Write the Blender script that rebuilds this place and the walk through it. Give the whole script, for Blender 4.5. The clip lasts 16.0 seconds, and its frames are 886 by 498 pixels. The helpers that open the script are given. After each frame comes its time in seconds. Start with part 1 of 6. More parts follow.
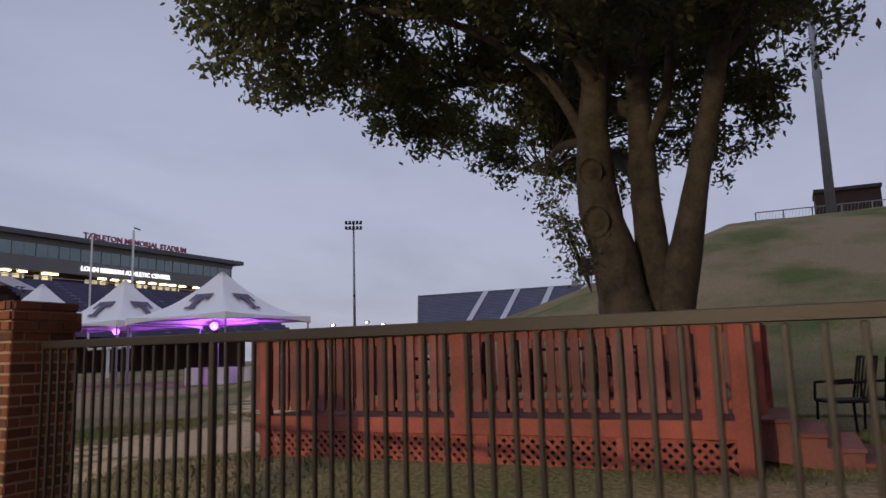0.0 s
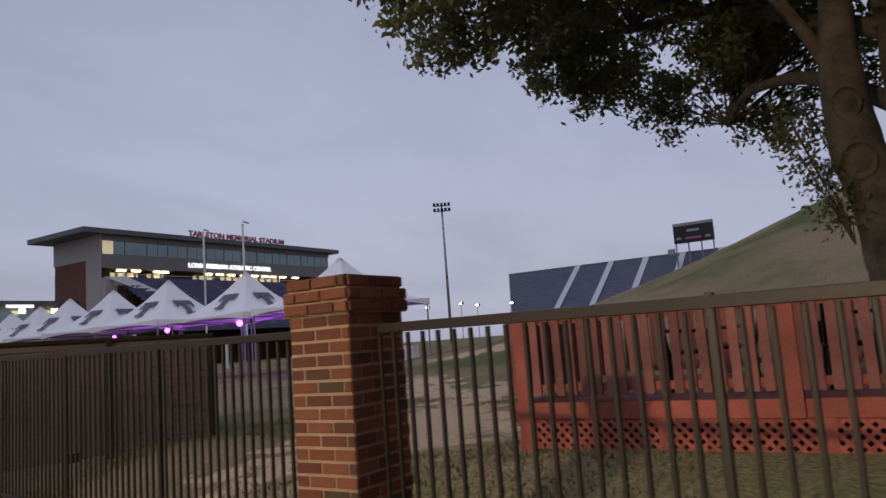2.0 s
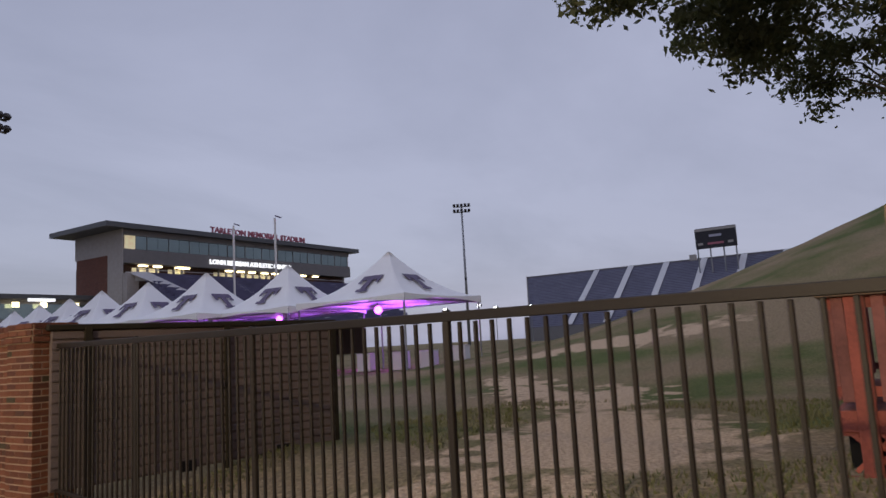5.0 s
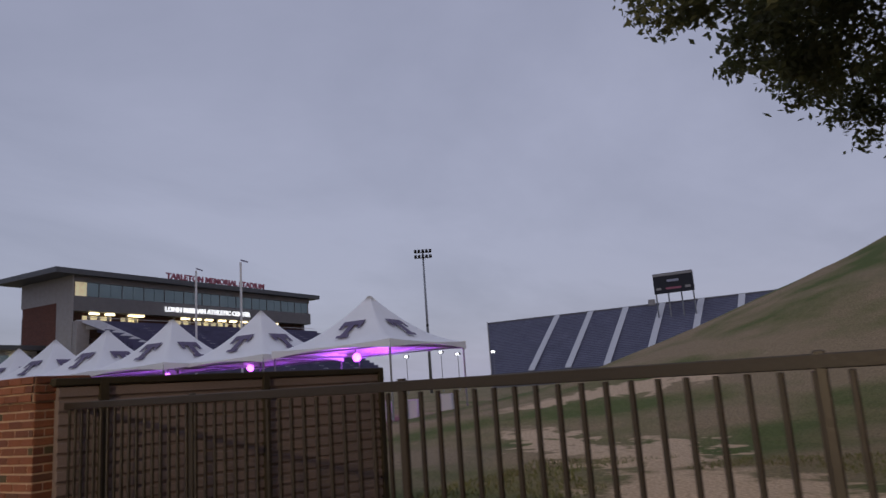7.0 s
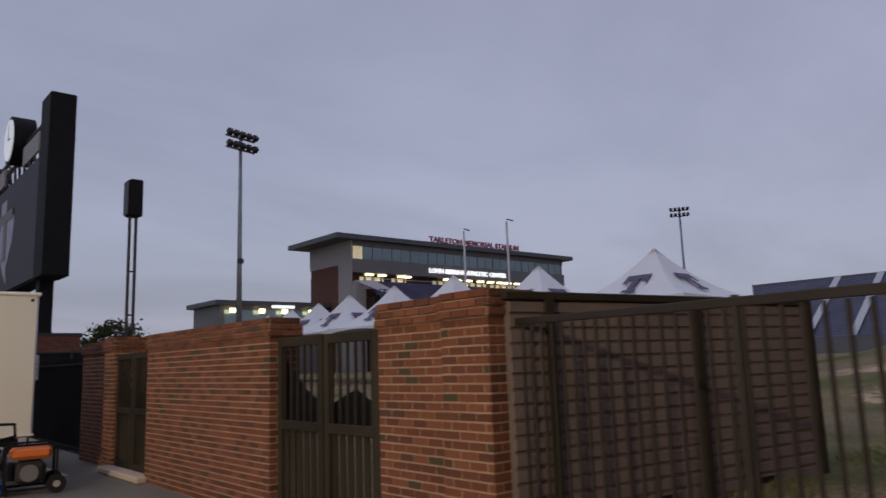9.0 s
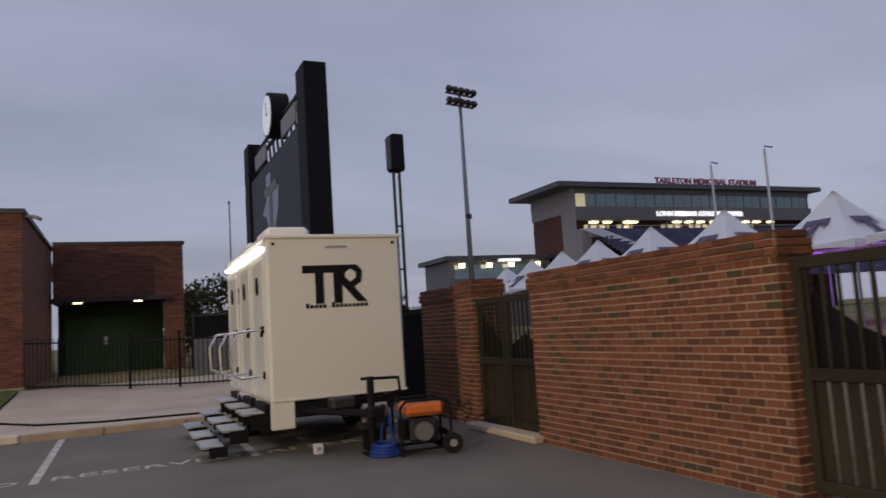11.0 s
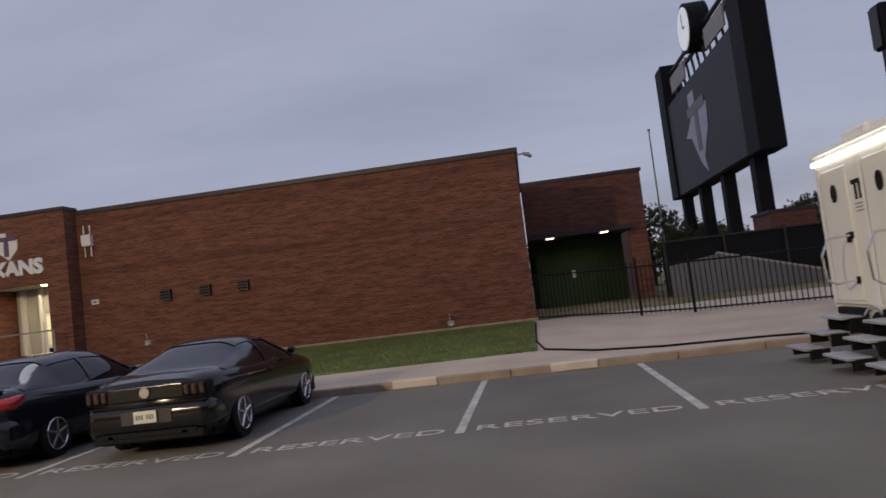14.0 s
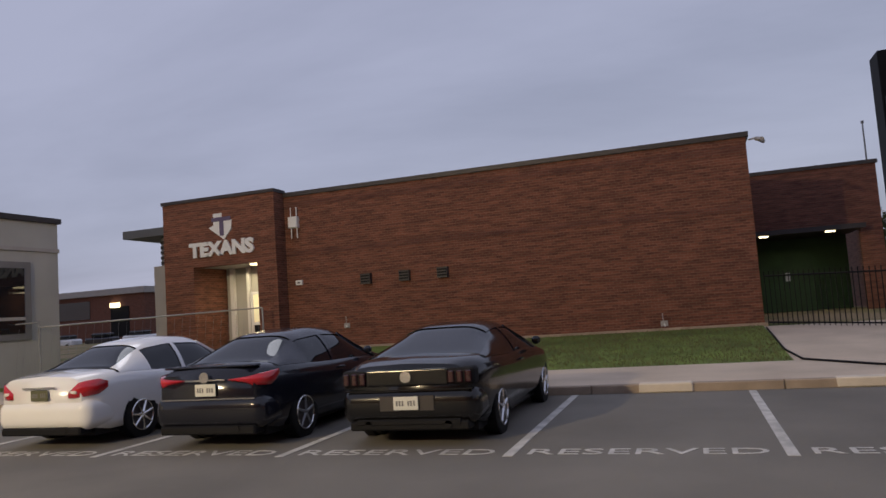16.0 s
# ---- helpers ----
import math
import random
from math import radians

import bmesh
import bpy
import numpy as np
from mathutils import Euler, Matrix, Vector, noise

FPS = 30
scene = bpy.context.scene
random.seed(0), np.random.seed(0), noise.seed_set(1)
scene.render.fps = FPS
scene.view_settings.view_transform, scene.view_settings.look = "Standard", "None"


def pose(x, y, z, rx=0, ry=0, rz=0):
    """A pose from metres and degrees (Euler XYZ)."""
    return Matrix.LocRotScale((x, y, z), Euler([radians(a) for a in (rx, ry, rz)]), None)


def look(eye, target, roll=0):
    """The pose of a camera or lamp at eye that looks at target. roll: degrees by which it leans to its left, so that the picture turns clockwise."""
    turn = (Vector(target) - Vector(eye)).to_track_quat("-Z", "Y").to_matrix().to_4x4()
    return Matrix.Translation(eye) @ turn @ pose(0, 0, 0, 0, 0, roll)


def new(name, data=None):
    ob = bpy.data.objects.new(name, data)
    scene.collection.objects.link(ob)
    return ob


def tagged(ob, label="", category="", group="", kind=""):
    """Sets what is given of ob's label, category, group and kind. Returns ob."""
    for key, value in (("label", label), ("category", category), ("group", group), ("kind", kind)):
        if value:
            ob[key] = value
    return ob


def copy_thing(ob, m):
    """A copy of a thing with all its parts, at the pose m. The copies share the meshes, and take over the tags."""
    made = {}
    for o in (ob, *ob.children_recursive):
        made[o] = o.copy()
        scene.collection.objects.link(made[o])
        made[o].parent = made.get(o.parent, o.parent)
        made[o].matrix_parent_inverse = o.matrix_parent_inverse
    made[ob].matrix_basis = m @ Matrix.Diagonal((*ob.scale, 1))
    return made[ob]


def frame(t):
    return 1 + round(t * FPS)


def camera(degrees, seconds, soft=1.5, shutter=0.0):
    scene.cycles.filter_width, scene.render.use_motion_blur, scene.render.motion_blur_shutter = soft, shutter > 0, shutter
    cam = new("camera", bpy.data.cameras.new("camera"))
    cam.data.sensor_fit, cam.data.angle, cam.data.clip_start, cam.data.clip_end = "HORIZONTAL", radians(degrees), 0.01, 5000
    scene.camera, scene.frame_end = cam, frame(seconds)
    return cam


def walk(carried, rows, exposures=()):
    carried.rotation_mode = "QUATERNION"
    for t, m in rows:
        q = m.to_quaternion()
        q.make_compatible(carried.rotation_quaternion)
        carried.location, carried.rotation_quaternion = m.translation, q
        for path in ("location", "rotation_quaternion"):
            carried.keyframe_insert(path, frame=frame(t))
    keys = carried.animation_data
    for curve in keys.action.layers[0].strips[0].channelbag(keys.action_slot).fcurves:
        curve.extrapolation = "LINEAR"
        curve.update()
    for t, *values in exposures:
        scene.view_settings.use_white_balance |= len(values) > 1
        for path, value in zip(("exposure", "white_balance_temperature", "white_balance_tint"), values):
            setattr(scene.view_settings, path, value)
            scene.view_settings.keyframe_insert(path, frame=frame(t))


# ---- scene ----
cam = camera(62.9, 16.0, soft=1.5, shutter=0.3)
# time, eye, target, roll
PATH = [
    (0, (1.231, 1.395, 1.726), (3.014, 2.252, 2.016), -1.7),
    (0.5, (1.335, 2.034, 1.788), (3.114, 2.903, 2.07), -2.6),
    (1, (1.434, 2.647, 1.817), (3.188, 3.573, 2.072), -3.2),
    (1.5, (1.43, 3.197, 1.797), (3.138, 4.21, 2.04), -3.6),
    (2, (1.391, 3.76, 1.795), (3.066, 4.824, 2.042), -4.3),
    (2.5, (1.365, 4.251, 1.778), (3.027, 5.333, 2.035), -4.3),
    (3, (1.319, 4.745, 1.773), (2.965, 5.853, 2.025), -3.7),
    (3.5, (1.355, 5.201, 1.772), (2.968, 6.359, 2.008), -3.0),
    (6, (2.139, 8.011, 1.771), (3.852, 8.996, 2.083), -3.8),
    (6.5, (2.258, 8.507, 1.835), (3.987, 9.45, 2.183), -4.2),
    (7, (2.357, 9.022, 1.917), (4.065, 9.993, 2.292), -4.0),
    (7.5, (2.41, 9.454, 1.879), (4.059, 10.523, 2.249), -3.5),
    (8, (2.505, 9.959, 1.803), (4.047, 11.183, 2.153), -3.0),
    (8.5, (2.338, 10.488, 1.711), (3.75, 11.865, 2.041), -2.3),
    (11, (1.025, 14.518, 1.647), (1.837, 16.334, 1.855), -3.7),
    (11.5, (0.601, 15.035, 1.627), (1.235, 16.924, 1.799), -4.5),
    (12, (0.15, 15.639, 1.592), (0.581, 17.586, 1.74), -5.4),
    (12.5, (-0.367, 16.039, 1.592), (-0.142, 18.022, 1.722), -6.1),
    (13, (-0.874, 16.359, 1.598), (-0.843, 18.355, 1.722), -6.4),
    (13.5, (-1.376, 16.461, 1.602), (-1.491, 18.454, 1.722), -6.5),
    (14, (-1.76, 16.748, 1.56), (-1.982, 18.732, 1.694), -7.0),
    (14.5, (-2.23, 16.919, 1.555), (-2.593, 18.881, 1.684), -7.3),
    (15, (-2.689, 17.159, 1.556), (-3.195, 19.09, 1.684), -6.7),
    (15.5, (-3.081, 17.623, 1.508), (-3.687, 19.522, 1.665), -5.3),
    (16, (-3.545, 17.597, 1.574), (-4.177, 19.488, 1.741), -4.0),
]
walk(cam, [(t, look(eye, target, roll)) for t, eye, target, roll in PATH],
     exposures=[(0, 0.0), (3.5, 0.0), (6, -0.1), (7, -0.22), (8.2, -0.18), (11, -0.18), (12.5, -0.14), (14, -0.12), (16, -0.06)])

# ---- world and lamps ----
world = bpy.data.worlds.new("World")
scene.world = world
world.use_nodes = True
wn, wl = world.node_tree.nodes, world.node_tree.links
wn.clear()
w_out = wn.new("ShaderNodeOutputWorld")
w_bg = wn.new("ShaderNodeBackground")
w_sky = wn.new("ShaderNodeTexSky")
w_sky.sky_type, w_sky.sun_disc = "NISHITA", False
w_sky.sun_elevation, w_sky.sun_rotation = radians(4), radians(200)
w_co = wn.new("ShaderNodeTexCoord")
w_sep = wn.new("ShaderNodeSeparateXYZ")
w_map = wn.new("ShaderNodeMapping")
w_map.inputs["Scale"].default_value = (0.55, 1.0, 1.0)
w_map.inputs["Rotation"].default_value = (0.0, 0.0, -0.9)
w_up = wn.new("ShaderNodeMath")
w_up.operation, w_up.inputs[1].default_value = "ADD", 0.16
w_div = wn.new("ShaderNodeVectorMath")
w_div.operation = "DIVIDE"
w_noise = wn.new("ShaderNodeTexNoise")
w_noise.inputs["Scale"].default_value, w_noise.inputs["Detail"].default_value = 0.85, 7.0
w_noise.inputs["Roughness"].default_value, w_noise.inputs["Distortion"].default_value = 0.55, 0.3
w_ramp = wn.new("ShaderNodeValToRGB")
w_ramp.color_ramp.elements[0].position, w_ramp.color_ramp.elements[1].position = 0.33, 0.66
w_ramp.color_ramp.elements[0].color = (0.286, 0.304, 0.426, 1)
w_ramp.color_ramp.elements[1].color = (0.398, 0.417, 0.568, 1)
w_add = wn.new("ShaderNodeMixRGB")
w_add.blend_type, w_add.inputs[0].default_value = "ADD", 0.02
wl.new(w_co.outputs["Generated"], w_sep.inputs[0])
wl.new(w_sep.outputs[2], w_up.inputs[0])
wl.new(w_co.outputs["Generated"], w_div.inputs[0])
wl.new(w_up.outputs[0], w_div.inputs[1])
wl.new(w_div.outputs[0], w_map.inputs[0])
wl.new(w_map.outputs[0], w_noise.inputs["Vector"])
wl.new(w_noise.outputs["Fac"], w_ramp.inputs[0])
wl.new(w_ramp.outputs[0], w_add.inputs[1])
wl.new(w_sky.outputs[0], w_add.inputs[2])
wl.new(w_add.outputs[0], w_bg.inputs[0])
w_bg.inputs[1].default_value = 1.0
wl.new(w_bg.outputs[0], w_out.inputs[0])

sun = new("sun", bpy.data.lights.new("sun", "SUN"))
sun.data.energy, sun.data.angle, sun.data.color = 0.35, radians(25), (0.9, 0.92, 1.0)
sun.matrix_world = look((-25, 30, 60), (0, 0, 0))


def lamp(name, kind, m, energy, colour, size):
    ob = new(name, bpy.data.lights.new(name, kind))
    ob.data.energy, ob.data.color, ob.matrix_world = energy, colour, m
    if kind == "AREA":
        ob.data.size = size
    else:
        ob.data.shadow_soft_size = size
    return ob


lamp("street_light", "POINT", pose(-15.0, 8.5, 7.55), 10500, (1.0, 0.78, 0.47), 0.25)
lamp("entry_light", "AREA", pose(-18.0, 39.6, 3.38), 30, (1.0, 0.82, 0.5), 1.4)
lamp("canopy_light", "AREA", pose(1.6, 47.6, 3.45), 26, (1.0, 0.85, 0.5), 0.5)
lamp("tent_light", "POINT", pose(36.0, 33.8, 3.5), 420, (0.55, 0.12, 1.0), 0.15)
lamp("tent_light_far", "POINT", pose(33.5, 43.0, 3.4), 260, (0.5, 0.12, 1.0), 0.15)


# ---- materials ----
def mat(name, base, rough=0.6, metal=0.0, var=0.25, scale=6.0, bump=0.1, fine=60.0, emit=None, power=0.0, coat=0.0, rnd=0.0, tint=None):
    m = bpy.data.materials.new(name)
    m.use_nodes = True
    n, l = m.node_tree.nodes, m.node_tree.links
    b = n["Principled BSDF"]
    b.inputs["Roughness"].default_value, b.inputs["Metallic"].default_value = rough, metal
    b.inputs["Coat Weight"].default_value = coat
    co = n.new("ShaderNodeTexCoord")
    n1, n2 = n.new("ShaderNodeTexNoise"), n.new("ShaderNodeTexNoise")
    n1.inputs["Scale"].default_value, n1.inputs["Detail"].default_value = scale * 0.25, 5
    n2.inputs["Scale"].default_value, n2.inputs["Detail"].default_value = fine, 4
    for q in (n1, n2):
        l.new(co.outputs["Object"], q.inputs["Vector"])
    add = n.new("ShaderNodeMath")
    add.operation = "MULTIPLY_ADD"
    add.inputs[1].default_value = 0.35
    l.new(n2.outputs["Fac"], add.inputs[0])
    l.new(n1.outputs["Fac"], add.inputs[2])
    ramp = n.new("ShaderNodeValToRGB")
    ramp.color_ramp.elements[0].position, ramp.color_ramp.elements[1].position = 0.42, 0.95
    lo = tint or tuple(c * (1 - var) for c in base)
    hi = tuple(min(1, c * (1 + var * 0.6)) for c in base)
    ramp.color_ramp.elements[0].color, ramp.color_ramp.elements[1].color = (*lo, 1), (*hi, 1)
    last = add.outputs[0]
    if rnd:
        oi = n.new("ShaderNodeObjectInfo")
        a2 = n.new("ShaderNodeMath")
        a2.operation = "MULTIPLY_ADD"
        a2.inputs[1].default_value = rnd
        sub = n.new("ShaderNodeMath")
        sub.operation = "SUBTRACT"
        sub.inputs[1].default_value = rnd * 0.5
        l.new(oi.outputs["Random"], a2.inputs[0])
        l.new(last, a2.inputs[2])
        l.new(a2.outputs[0], sub.inputs[0])
        last = sub.outputs[0]
    l.new(last, ramp.inputs[0])
    l.new(ramp.outputs[0], b.inputs["Base Color"])
    if bump:
        bp = n.new("ShaderNodeBump")
        bp.inputs["Strength"].default_value, bp.inputs["Distance"].default_value = bump, 0.02
        l.new(n2.outputs["Fac"], bp.inputs["Height"])
        l.new(bp.outputs[0], b.inputs["Normal"])
    if emit:
        b.inputs["Emission Color"].default_value = (*emit, 1)
        b.inputs["Emission Strength"].default_value = power
    return m


def brick_piece_material():
    """Loose bricks: colour drawn per piece, with a few dark olive ones."""
    m = mat("brick_piece", (0.34, 0.13, 0.06), 0.9, var=0.35, scale=14, bump=0.6, fine=120)
    n, l = m.node_tree.nodes, m.node_tree.links
    oi, geo = n.new("ShaderNodeObjectInfo"), n.new("ShaderNodeNewGeometry")
    sm, fr = n.new("ShaderNodeMath"), n.new("ShaderNodeMath")
    sm.operation, fr.operation = "ADD", "FRACT"
    l.new(oi.outputs["Random"], sm.inputs[0])
    l.new(geo.outputs["Random Per Island"], sm.inputs[1])
    l.new(sm.outputs[0], fr.inputs[0])
    r = n.new("ShaderNodeValToRGB")
    r.color_ramp.interpolation = "CONSTANT"
    cols = [(0, (0.225, 0.075, 0.035)), (0.3, (0.18, 0.060, 0.029)), (0.55, (0.26, 0.092, 0.045)), (0.75, (0.15, 0.050, 0.027)), (0.9, (0.085, 0.060, 0.028)), (0.96, (0.12, 0.050, 0.028))]
    e = r.color_ramp.elements
    e[0].color, e[1].position, e[1].color = (*cols[0][1], 1), cols[1][0], (*cols[1][1], 1)
    for p, c in cols[2:]:
        e.new(p).color = (*c, 1)
    l.new(fr.outputs[0], r.inputs[0])
    old = [k for k in n if k.type == "VALTORGB" and k != r][0]
    old.color_ramp.elements[0].color, old.color_ramp.elements[1].color = (0.62, 0.62, 0.62, 1), (1, 1, 1, 1)
    mx = n.new("ShaderNodeMixRGB")
    mx.blend_type, mx.inputs[0].default_value = "MULTIPLY", 1
    l.new(r.outputs[0], mx.inputs[1])
    l.new(old.outputs[0], mx.inputs[2])
    l.new(mx.outputs[0], n["Principled BSDF"].inputs["Base Color"])
    return m


def brick_wall_material(name, c1, c2, mortar, axis="xz"):
    """Brickwork too far off to tell bricks singly."""
    m = bpy.data.materials.new(name)
    m.use_nodes = True
    n, l = m.node_tree.nodes, m.node_tree.links
    co, sep, com = n.new("ShaderNodeTexCoord"), n.new("ShaderNodeSeparateXYZ"), n.new("ShaderNodeCombineXYZ")
    l.new(co.outputs["Object"], sep.inputs[0])
    sm = n.new("ShaderNodeMath")
    sm.operation = "ADD"
    l.new(sep.outputs[0], sm.inputs[0])
    l.new(sep.outputs[1], sm.inputs[1])
    l.new(sm.outputs[0], com.inputs[0])
    l.new(sep.outputs[2], com.inputs[1])
    bt = n.new("ShaderNodeTexBrick")
    bt.inputs["Scale"].default_value = 1.0
    bt.inputs["Brick Width"].default_value, bt.inputs["Row Height"].default_value = 0.203, 0.076
    bt.inputs["Mortar Size"].default_value, bt.inputs["Bias"].default_value = 0.009, -0.25
    bt.inputs["Color1"].default_value, bt.inputs["Color2"].default_value, bt.inputs["Mortar"].default_value = (*c1, 1), (*c2, 1), (*mortar, 1)
    l.new(com.outputs[0], bt.inputs["Vector"])
    nz = n.new("ShaderNodeTexNoise")
    nz.inputs["Scale"].default_value, nz.inputs["Detail"].default_value = 1.0, 6
    st = n.new("ShaderNodeMapping")
    st.inputs["Scale"].default_value = (1.8, 1.8, 13.0)
    l.new(co.outputs["Object"], st.inputs[0])
    l.new(st.outputs[0], nz.inputs["Vector"])
    r = n.new("ShaderNodeValToRGB")
    r.color_ramp.elements[0].color, r.color_ramp.elements[1].color = (0.62, 0.62, 0.62, 1), (1.15, 1.15, 1.15, 1)
    r.color_ramp.elements[0].position, r.color_ramp.elements[1].position = 0.34, 0.66
    l.new(nz.outputs["Fac"], r.inputs[0])
    mx = n.new("ShaderNodeMixRGB")
    mx.blend_type, mx.inputs[0].default_value = "MULTIPLY", 1
    l.new(bt.outputs[0], mx.inputs[1])
    l.new(r.outputs[0], mx.inputs[2])
    b = n["Principled BSDF"]
    b.inputs["Roughness"].default_value = 0.9
    l.new(mx.outputs[0], b.inputs["Base Color"])
    bp = n.new("ShaderNodeBump")
    bp.inputs["Strength"].default_value, bp.inputs["Distance"].default_value = 0.6, 0.01
    bp.invert = True
    l.new(bt.outputs["Fac"], bp.inputs["Height"])
    l.new(bp.outputs[0], b.inputs["Normal"])
    return m


def ground_material():
    """Worn turf: green and straw, with bare sandy patches."""
    m = bpy.data.materials.new("worn_turf")
    m.use_nodes = True
    n, l = m.node_tree.nodes, m.node_tree.links
    co = n.new("ShaderNodeTexCoord")

    def noise_at(scale, detail=6):
        q = n.new("ShaderNodeTexNoise")
        q.inputs["Scale"].default_value, q.inputs["Detail"].default_value = scale, detail
        l.new(co.outputs["Object"], q.inputs["Vector"])
        return q

    def ramp_of(src, stops):
        r = n.new("ShaderNodeValToRGB")
        e = r.color_ramp.elements
        for k, (p, c) in enumerate(stops):
            q = e[k] if k < 2 else e.new(p)
            q.position, q.color = p, (*c, 1)
        l.new(src, r.inputs[0])
        return r

    big, mid, fine = noise_at(0.22), noise_at(1.4), noise_at(18, 8)
    turf = ramp_of(big.outputs["Fac"], [(0.34, (0.12, 0.145, 0.05)), (0.56, (0.31, 0.235, 0.145)), (0.44, (0.21, 0.185, 0.09))])
    spot = ramp_of(fine.outputs["Fac"], [(0.3, (0.55, 0.55, 0.55)), (0.7, (1.15, 1.15, 1.15))])
    mul = n.new("ShaderNodeMixRGB")
    mul.blend_type, mul.inputs[0].default_value = "MULTIPLY", 1
    l.new(turf.outputs[0], mul.inputs[1])
    l.new(spot.outputs[0], mul.inputs[2])
    last = mul.outputs[0]
    sand = ramp_of(fine.outputs["Fac"], [(0.3, (0.38, 0.275, 0.18)), (0.7, (0.66, 0.495, 0.34))])
    warp = n.new("ShaderNodeMixRGB")
    warp.blend_type, warp.inputs[0].default_value = "ADD", 1.0
    sc = n.new("ShaderNodeMixRGB")
    sc.blend_type, sc.inputs[0].default_value = "MULTIPLY", 1
    sc.inputs[2].default_value = (5, 5, 0, 1)
    l.new(mid.outputs["Color"], sc.inputs[1])
    l.new(co.outputs["Object"], warp.inputs[1])
    l.new(sc.outputs[0], warp.inputs[2])
    for cx, cy, rx, ry, turn in ((11.4, 10.5, 3.3, 1.5, 25), (17.8, 14.8, 5.2, 0.75, 38), (9.0, 11.0, 2.3, 0.9, 12), (17.0, 12.6, 2.4, 0.8, 20), (28, 16.5, 4.5, 1.3, -65)):
        mp = n.new("ShaderNodeMapping")
        mp.vector_type = "TEXTURE"
        mp.inputs["Location"].default_value = (cx + 2.5, cy + 2.5, 0)
        mp.inputs["Rotation"].default_value = (0, 0, radians(turn))
        mp.inputs["Scale"].default_value = (rx, ry, 50)
        l.new(warp.outputs[0], mp.inputs[0])
        ln = n.new("ShaderNodeVectorMath")
        ln.operation = "LENGTH"
        l.new(mp.outputs[0], ln.inputs[0])
        edge = n.new("ShaderNodeMapRange")
        edge.inputs[1].default_value, edge.inputs[2].default_value = 1.15, 0.8
        l.new(ln.outputs["Value"], edge.inputs[0])
        mx = n.new("ShaderNodeMixRGB")
        l.new(edge.outputs[0], mx.inputs[0])
        l.new(last, mx.inputs[1])
        l.new(sand.outputs[0], mx.inputs[2])
        last = mx.outputs[0]
    b = n["Principled BSDF"]
    b.inputs["Roughness"].default_value = 0.95
    b.inputs["Specular IOR Level"].default_value = 0.1
    l.new(last, b.inputs["Base Color"])
    bp = n.new("ShaderNodeBump")
    bp.inputs["Strength"].default_value, bp.inputs["Distance"].default_value = 0.7, 0.08
    l.new(fine.outputs["Fac"], bp.inputs["Height"])
    l.new(bp.outputs[0], b.inputs["Normal"])
    return m


def asphalt_material():
    m = mat("asphalt", (0.182, 0.167, 0.146), 0.85, var=0.35, scale=1.6, bump=0.5, fine=140)
    return m


def glass_material(name, colour, rough=0.03):
    m = bpy.data.materials.new(name)
    m.use_nodes = True
    b = m.node_tree.nodes["Principled BSDF"]
    b.inputs["Base Color"].default_value = (*colour, 1)
    b.inputs["Roughness"].default_value, b.inputs["IOR"].default_value = rough, 1.5
    return m


